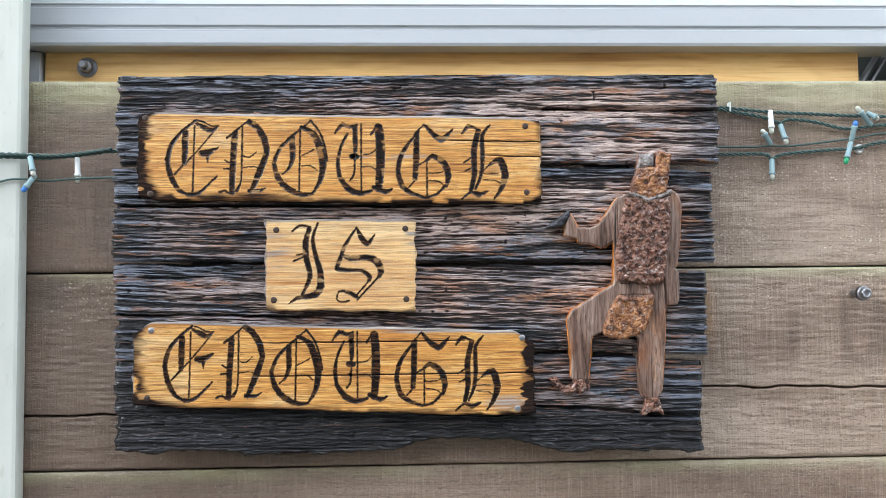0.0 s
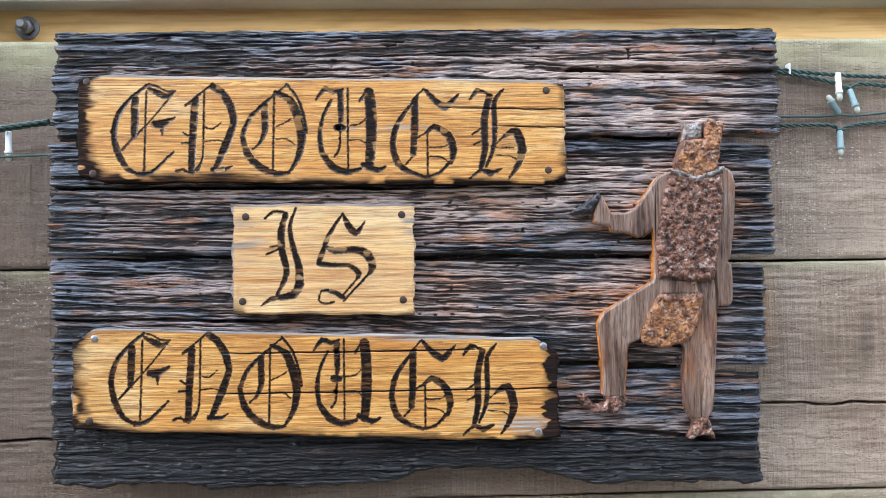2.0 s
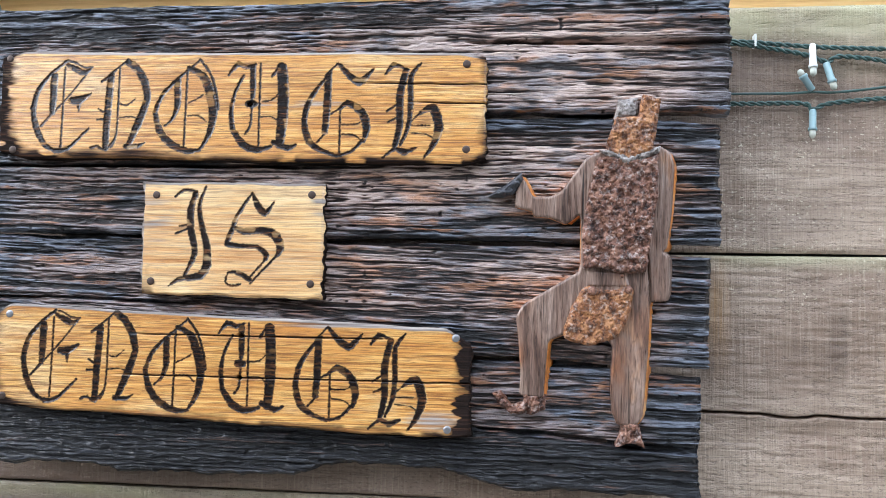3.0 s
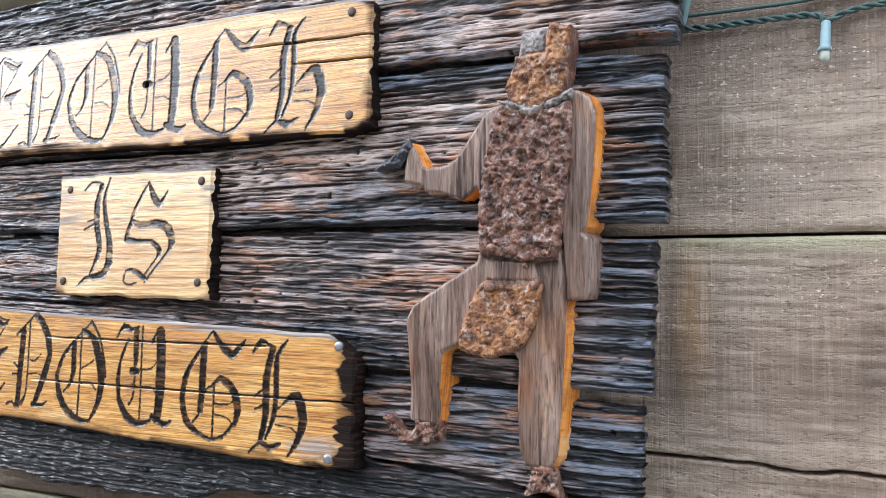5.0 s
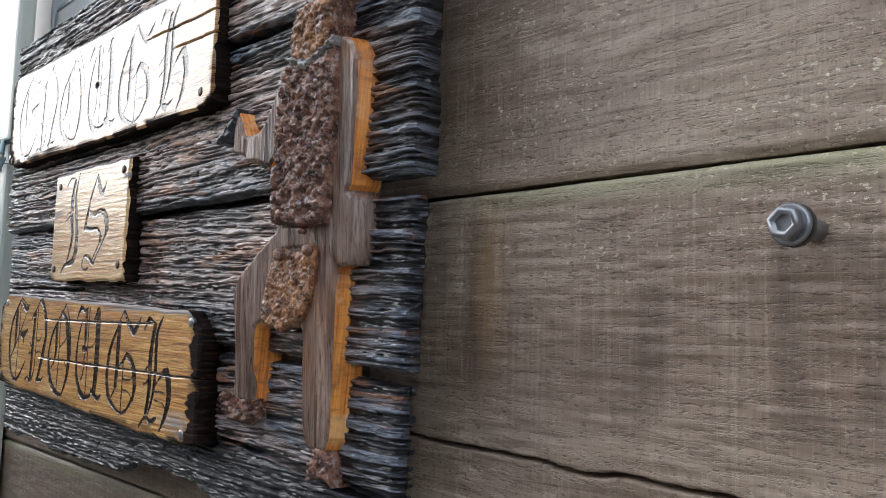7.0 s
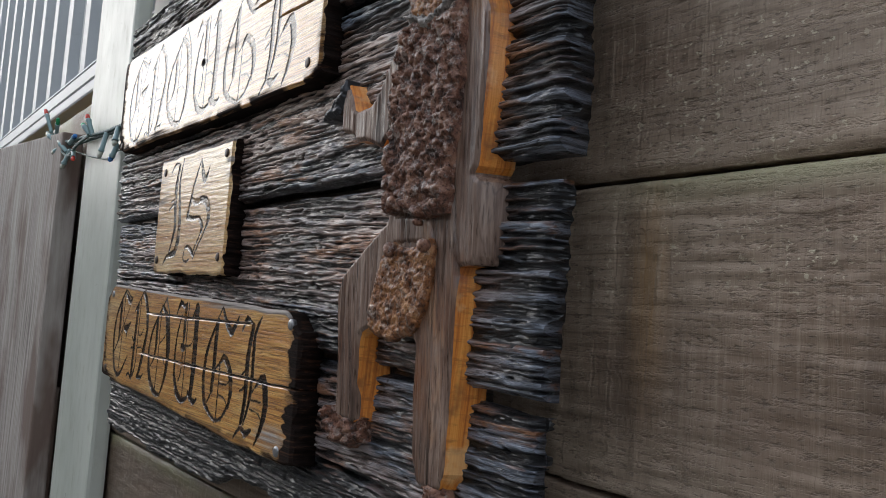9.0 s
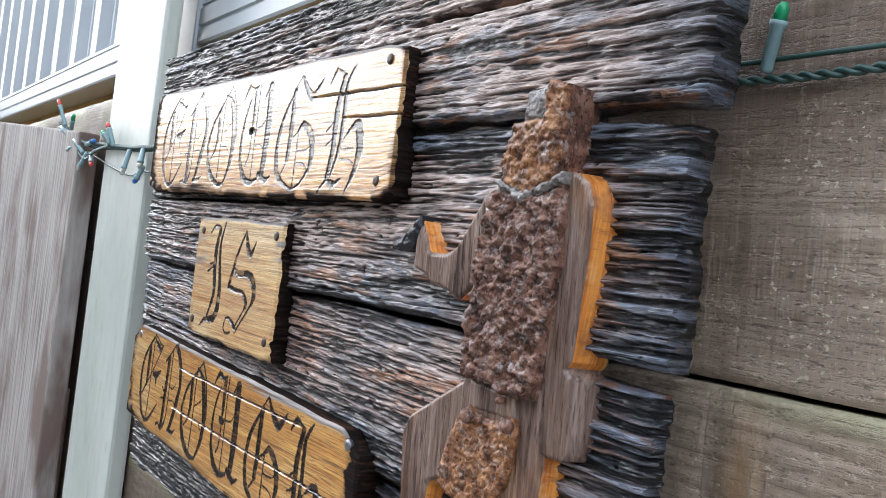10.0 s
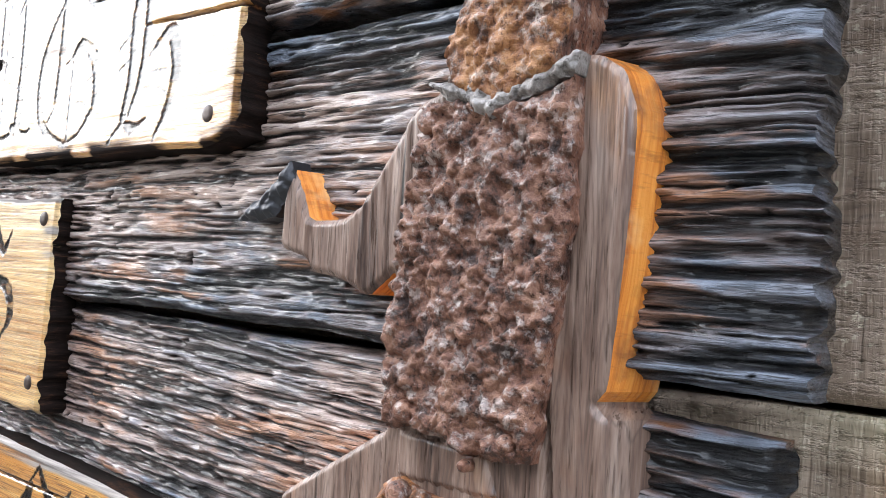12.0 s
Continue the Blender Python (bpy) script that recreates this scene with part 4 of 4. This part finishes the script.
def to_outline(P, Q, poly):
    best, bx, bz = np.full(P.shape, 1e9), P.copy(), Q.copy()
    for (x0, z0), (x1, z1) in zip(poly, poly[1:] + poly[:1]):
        dx, dz = x1 - x0, z1 - z0
        t = np.clip(((P - x0) * dx + (Q - z0) * dz) / (dx * dx + dz * dz), 0, 1)
        cx, cz = x0 + dx * t, z0 + dz * t
        d = np.hypot(P - cx, Q - cz)
        near = d < best
        best, bx, bz = np.where(near, d, best), np.where(near, cx, bx), np.where(near, cz, bz)
    return best, bx, bz


def rounded(poly, times=2, k=0.18):
    for _ in range(times):
        out = []
        for (x0, z0), (x1, z1) in zip(poly, poly[1:] + poly[:1]):
            out += [(x0 + (x1 - x0) * k, z0 + (z1 - z0) * k), (x1 + (x0 - x1) * k, z1 + (z0 - z1) * k)]
        poly = out
    return poly


def cutout(buf, poly, at, front, back, height, step, face_slot, side_slot, jag=0.0, seed=0, slant=0.0):
    """A piece sawn along an outline (millimetres from at), with a relief on its face, added to buf."""
    poly = [(at[0] + x / 1000, at[1] + z / 1000) for x, z in poly]
    if jag:
        poly = resample_outline(poly, 0.002)
        poly = [(x + jag * (float(vn(x * 300, z * 300, seed)) - 0.5), z + jag * (float(vn(x * 300 + 50, z * 300, seed + 1)) - 0.5)) for x, z in poly]
    xs, zs = [p[0] for p in poly], [p[1] for p in poly]
    gx, gz = np.arange(min(xs) - step, max(xs) + 2 * step, step), np.arange(min(zs) - step, max(zs) + 2 * step, step)
    P, Q = np.meshgrid(gx, gz)
    keep = inside_poly(P[:-1, :-1] + step / 2, Q[:-1, :-1] + step / 2, poly)
    d, bx, bz = to_outline(P, Q, poly)
    inner = np.zeros(P.shape, int)
    for a in (0, 1):
        for b in (0, 1):
            inner[a:a + keep.shape[0], b:b + keep.shape[1]] += keep
    rim = (inner > 0) & (inner < 4)
    snap = rim & (d < step * 1.2)
    P, Q = np.where(snap, bx, P), np.where(snap, bz, Q)
    d = np.where(rim, 0, d)
    Y = front + height(P, Q, d)
    idx = np.full(P.shape, -1)
    idx[inner > 0] = np.arange((inner > 0).sum())
    verts = np.stack([P[inner > 0], Y[inner > 0], Q[inner > 0]], -1)
    quads = np.stack([idx[:-1, :-1], idx[:-1, 1:], idx[1:, 1:], idx[1:, :-1]], -1)[keep]
    buf.add(verts.tolist(), quads.tolist(), face_slot, True)
    count = {}
    for q in quads.tolist():
        for a, b in zip(q, q[1:] + q[:1]):
            count[(a, b)] = 1
    side_v, side_f = [], []
    for a, b in count:
        if (b, a) not in count:
            n = len(side_v)
            va, vb = verts[a], verts[b]
            out = slant if vb[2] - va[2] > 0.3 * math.hypot(vb[0] - va[0], vb[2] - va[2]) else 0.0
            side_v += [va, (va[0] + out, back, va[2]), (vb[0] + out, back, vb[2]), vb]
            side_f.append((n, n + 1, n + 2, n + 3))
    slots = [side_slot(side_v[f[0]][0], side_v[f[0]][2]) for f in side_f] if callable(side_slot) else side_slot
    buf.add(side_v, side_f, slots, False)


def resample_outline(poly, step):
    out = []
    for (x0, z0), (x1, z1) in zip(poly, poly[1:] + poly[:1]):
        n = max(1, int(math.hypot(x1 - x0, z1 - z0) / step))
        out += [(x0 + (x1 - x0) * k / n, z0 + (z1 - z0) * k / n) for k in range(n)]
    return out


AT = (0.2, 1.33)
BODY = [(18, 222), (3, 217), (-16, 191), (-25, 187), (-38, 187), (-43, 197), (-47, 203), (-51, 190), (-52, 179), (-39, 176), (-37, 172), (-25, 171), (-12, 166),
        (-1, 174), (-1, 132), (-18, 122), (-45, 106), (-50, 97), (-48, 77), (-46, 55), (-47, 38), (-28, 36), (-27, 55), (-25, 79), (-11, 85)]
LEGS = [(6, 79), (20, 81), (24, 76), (23, 54), (24, 27), (28, 18), (43, 18), (47.5, 26), (51, 76), (52, 109.5), (63, 110), (65.5, 114), (66, 126), (65.5, 143), (61.5, 146.5), (64.5, 150), (67.5, 176), (69.5, 210), (66, 220), (60, 224), (52, 225)]
TORSO = [(10, 215), (23, 217), (34, 213), (57, 218), (56, 187), (52, 159), (48, 131), (31, 130), (15, 134), (1, 133), (0, 160), (4, 188)]
BELLY = [(3, 121), (20, 117), (40, 122), (36, 98), (27, 82), (7, 76), (-6, 78), (-15, 82), (-10, 99), (-3, 113)]
HEAD = [(24, 245), (18, 227), (20, 219), (34, 213), (52, 221), (56, 244), (58, 258), (44, 262), (41, 246)]
CAP = [(26, 259), (41, 261), (42, 246), (23, 245)]
FOOT_A = [(-69, 38), (-61, 40), (-53, 30), (-44, 33), (-43, 40), (-26, 39), (-27, 27), (-37, 23), (-53, 24), (-62, 29)]
FOOT_B = [(32, 20), (44, 20), (49, 1), (38, 5), (27, 1)]


def grained(seed):
    """Vertical grain with open checks."""
    def height(P, Q, d):
        w = P + 0.006 * fbm(Q * 12, P * 3, seed + 2)
        fibre = 0.0005 * (1 - np.clip(np.abs(vn(w * 420, Q * 11, seed) - 0.5) * 4, 0, 1))
        check = 0.003 * ramp(0.88, 0.96, vn(w * 200, Q * 16, seed + 5))
        line = AT[0] + 0.0525 + 0.0035 * np.sin(Q * 45) - 0.06 * (1.50 - Q) * (Q < 1.5)
        seam = 0.004 * (1 - ramp(0.0003, 0.0013, np.abs(P - line - 0.002 * (fbm(Q * 60, 0 * Q, seed + 7) - 0.5)))) * ramp(1.43, 1.45, Q) * ramp(1.515, 1.49, Q)
        return fibre + check + seam + 0.0007 * (vn(w * 900, Q * 40, seed + 1) - 0.5) + 0.0014 * (1 - ramp(0, 0.0022, d)) ** 2
    return height


def lumpy(seed, high=0.004, size=150):
    """Corroded plate: terraces of lifted flakes with sharp rims, and fine scale."""
    def height(P, Q, d):
        a, b = fbm(P * size, Q * size, seed, 4), fbm(P * size * 1.9, Q * size * 1.9, seed + 8, 3)
        flakes = 0.55 * ramp(0.42, 0.5, a) + 0.25 * ramp(0.55, 0.6, a) + 0.35 * ramp(0.5, 0.57, b)
        return -high * flakes - 0.0012 * (vn(P * 700, Q * 700, seed + 3) - 0.5) + 0.002 * (1 - ramp(0, 0.003, d)) ** 2
    return height


def body_side(x, z):
    """Fresh saw cuts are orange; the hand and the inner leg have weathered."""
    if x > AT[0] + 0.06 and 0.108 < z - AT[1] < 0.147:
        return 0
    return 0 if 0.018 < x - AT[0] < 0.036 and z - AT[1] < 0.079 else 1


fig = Buf()
cutout(fig, rounded(BODY + LEGS, 1, 0.1), AT, -0.0500, -0.0340, grained(401), 0.0006, 0, body_side, slant=0.0055)
cutout(fig, TORSO, AT, -0.0540, -0.0495, lumpy(411, 0.0026, 210), 0.0006, 2, 2, 0.0016, 5)
cutout(fig, rounded(BELLY, 1), AT, -0.0528, -0.0495, lumpy(421, 0.0012, 150), 0.0006, 3, 3, 0.0012, 6)
cutout(fig, HEAD, AT, -0.0555, -0.036, lumpy(431, 0.0016, 170), 0.0006, 3, 2, 0.001, 7)
cutout(fig, CAP, AT, -0.0500, -0.036, lumpy(441, 0.001, 170), 0.0006, 5, 2, 0.001, 8)
cutout(fig, FOOT_A, AT, -0.0460, -0.036, lumpy(451, 0.004, 200), 0.0006, 2, 2, 0.002, 9)
cutout(fig, FOOT_B, AT, -0.0480, -0.036, lumpy(461, 0.003, 200), 0.0006, 2, 2, 0.0015, 10)
cutout(fig, [(3, 133), (33, 131), (37, 120), (3, 120)], AT, -0.0512, -0.0495, grained(471), 0.0006, 0, 0)
cutout(fig, [(12, 221), (20, 216), (34, 210), (57, 219), (58, 224), (34, 216), (23, 221)], AT, -0.0562, -0.05, lumpy(481, 0.0012, 300), 0.0005, 5, 5, 0.001, 11)
cutout(fig, [(-73, 187), (-58, 196.5), (-47, 205), (-45, 198), (-50, 193), (-54, 188), (-62, 186.5)], AT, -0.0508, -0.0425, lumpy(491, 0.0012, 160), 0.0005, 4, 4, 0.0006, 12)
for x, z, r in ((13, 211, 3.2), (49, 212, 2.8), (9, 138, 3.0), (42, 135, 2.4), (8, 117, 3.4), (35, 118, 3.0), (30, 128, 1.6)):
    at = Vector((AT[0] + x / 1000, -0.0545, AT[1] + z / 1000))
    r /= 1000
    dome = lathe([(-0.002, r), (0.0006, r), (0.0018, r * 0.8), (0.0026, r * 0.35)], at, at + Vector((0, -0.01, 0)), 14)
    bmesh.ops.recalc_face_normals(dome, faces=dome.faces)
    dome.verts.index_update()
    fig.add([v.co for v in dome.verts], [[v.index for v in f.verts] for f in dome.faces], 2, True)
    dome.free()
# it leans forward a little, from its feet to its head
fig.v = [(0.1505 + (x - 0.15) * 0.968, y - 0.045 * (z - 1.45), z) for x, y, z in fig.v]
figure = fig.build("figure", [FIGWOOD, SAWN, RUST_GREY, RUST_RED, IRON, PALE])
figure.location.z = 0.002
tagged(figure, "cut-out timber figure clad in rusty plates on the sign", "figure", kind="")
size = len(figure.data.vertices)
co = np.empty(size * 3)
figure.data.vertices.foreach_get("co", co)
co = co.reshape(-1, 3)
floats(figure, "warm", np.clip(0.9 * ramp(1.42, 1.36, co[:, 2]) + 0.6 * ramp(0.2, 0.155, co[:, 0]), 0, 1) * ramp(0.3, 0.6, fbm(co[:, 0] * 60, co[:, 2] * 30, 77)))

# ---- lights on a cable ----
lights = tagged(empty("string_lights"), "dark green twisted cable with faded teal lamp holders", "string lights")


def strand(points, y=-0.005, twist=True, r=0.0011):
    line = resample([(x / 1000, y, z / 1000) for x, z in points], 0.0015)
    if not twist:
        part("cable", tube(line, r), CABLE, lights)
        return
    run = 0.0
    a, b = [], []
    for i, p in enumerate(line):
        run += (p - line[i - 1]).length if i else 0
        d = (line[min(i + 1, len(line) - 1)] - line[max(i - 1, 0)]).normalized()
        u = d.cross(Vector((0, 1, 0))).normalized()
        w = d.cross(u)
        off = (u * math.cos(run / 0.014 * math.tau) + w * math.sin(run / 0.014 * math.tau)) * r
        a.append(p + off), b.append(p - off)
    part("cable", tube(a, r), CABLE, lights)
    part("cable", tube(b, r), CABLE, lights)


def lamp(a, b, tip=0, material=HOLDER, y0=-0.006, y1=-0.008):
    """A small holder from a to b, with its bulb at the b end."""
    p, q = Vector((a[0] / 1000, y0, a[1] / 1000)), Vector((b[0] / 1000, y1, b[1] / 1000))
    n = (q - p).length
    k = n * 0.74
    holder = part("lamp_holder", lathe([(0, 0.0018), (0.001, 0.0026), (k - 0.003, 0.0027), (k - 0.002, 0.0034), (k, 0.0034)], p, q, 12), material, lights)
    part("bulb", lathe([(k - 0.001, 0.0026), (n - 0.002, 0.0026), (n, 0.0014)], p, q, 10), TIPS[tip], holder)


strand([(290, 1650), (324, 1649), (337, 1648), (380, 1644), (422, 1642), (465, 1640), (507, 1639), (600, 1637), (760, 1640), (1000, 1636)])
strand([(290, 1650), (323, 1647), (337, 1645), (373, 1638), (390, 1632), (399, 1636), (428, 1633), (459, 1626), (483, 1628), (507, 1630), (600, 1634), (800, 1630), (1000, 1633)])
strand([(290, 1607), (322, 1607), (360, 1607), (379, 1608), (402, 1608), (464, 1615), (506, 1621), (600, 1622), (1000, 1620)], twist=False)
strand([(290, 1600), (322, 1599), (371, 1599), (379, 1594), (393, 1599), (439, 1603), (470, 1605), (506, 1612), (600, 1616), (1000, 1612)])
for a, b, tip, m in (((379, 1646), (379, 1620), 3, WHITE), ((379, 1609), (368, 1625), 3, HOLDER), ((389, 1631), (395, 1609), 3, HOLDER), ((379, 1594), (378, 1571), 3, HOLDER),
                     ((488, 1629), (471, 1649), 3, HOLDER), ((483, 1643), (495, 1636), 3, HOLDER), ((465, 1612), (457, 1588), 0, HOLDER), ((465, 1612), (470, 1634), 1, HOLDER), ((303, 1602), (309, 1628), 0, HOLDER)):
    lamp(a, b, tip, m)
strand([(-790, 1650), (-741, 1640), (-690, 1622), (-600, 1608), (-541, 1604), (-464, 1600), (-423, 1597), (-397, 1596), (-366, 1595), (-337, 1597), (-306, 1601), (-280, 1602)], y=-0.026)
strand([(-750, 1636), (-680, 1618), (-594, 1598), (-505, 1581), (-430, 1570), (-397, 1574), (-365, 1572), (-337, 1574), (-305, 1575), (-280, 1575)], y=-0.025, twist=False)
strand([(-740, 1640), (-680, 1625), (-610, 1612), (-541, 1608), (-464, 1602), (-423, 1599), (-390, 1598), (-350, 1597), (-300, 1603)], y=-0.029)
strand([(-700, 1622), (-650, 1606), (-600, 1592), (-560, 1600), (-500, 1604)], y=-0.032)
for p, q, tip in (((-380, 1596), (-374, 1575), 3), ((-374, 1578), (-385, 1560), 1), ((-425, 1597), (-432, 1569), 3), ((-490, 1603), (-511, 1630), 2), ((-505, 1606), (-530, 1622), 0), ((-735, 1642), (-776, 1680), 2), ((-700, 1625), (-677, 1652), 0),
                  ((-690, 1620), (-742, 1640), 3), ((-600, 1600), (-622, 1578), 3), ((-610, 1610), (-560, 1612), 1), ((-650, 1612), (-690, 1606), 3), ((-580, 1596), (-560, 1582), 2), ((-620, 1600), (-660, 1618), 3)):
    lamp(p, q, tip, HOLDER, -0.030, -0.034)
lamp((-337, 1596), (-336, 1570), 3, WHITE, -0.021, -0.022)
clip_bm = box(0.3348, 0.3362, -0.008, 0.0005, 1.6445, 1.6545, 0.0003)
tagged(part("cable_clip", clip_bm, WHITE), "small pale staple holding the light cable", "clip")
head = tagged(empty("wall_screw", (0.476, 0, 1.605)), "white capped screw in the sleeper wall", "screw")
part("cap", lathe([(-0.001, 0.005), (0.002, 0.005), (0.003, 0.004)], (0, 0, 0), (0, -0.01, 0), 18), WHITE, head)
part("cross_slot", box(-0.002, 0.002, -0.0034, -0.0026, -0.0004, 0.0004), IRON, head)

# hexagon bolts
bolt = tagged(empty("hex_bolt", (0.465, 0, 1.4515)), "galvanised hexagon bolt standing proud of the sleeper", "bolt")
part("shank", lathe([(-0.004, 0.0042), (0.022, 0.0042)], (0, 0, 0), (0, -0.02, 0), 16), ZINC, bolt)
part("flange", lathe([(0.019, 0.007), (0.0205, 0.0075), (0.022, 0.0065)], (0, 0, 0), (0, -0.02, 0), 20), ZINC, bolt)
part("head", lathe([(0.0215, 0.006), (0.0255, 0.006), (0.027, 0.0053), (0.027, 0.0036), (0.0250, 0.0032)], (0, 0, 0), (0, -0.02, 0), 6), ZINC, bolt)
part("washer", lathe([(0.0160, 0.0062), (0.0170, 0.0076), (0.0197, 0.0076), (0.0207, 0.0072)], (0, 0, 0), (0, -0.02, 0), 24), IRON, bolt, "dark rubber washer")
nut = tagged(empty("plinth_bolt", (-0.358, 0.058, 1.709)), "zinc bolt with nut and washer in pine board", "bolt")
part("washer", lathe([(-0.0005, 0.011), (0.002, 0.011)], (0, 0, 0), (0, -0.02, 0), 20), ZINC, nut)
part("nut", lathe([(0.001, 0.0075), (0.008, 0.0075), (0.009, 0.0065)], (0, 0, 0), (0, -0.02, 0), 6), ZINC, nut)
part("stud", lathe([(0, 0.004), (0.016, 0.004), (0.017, 0.0034)], (0, 0, 0), (0, -0.02, 0), 12), ZINC, nut)
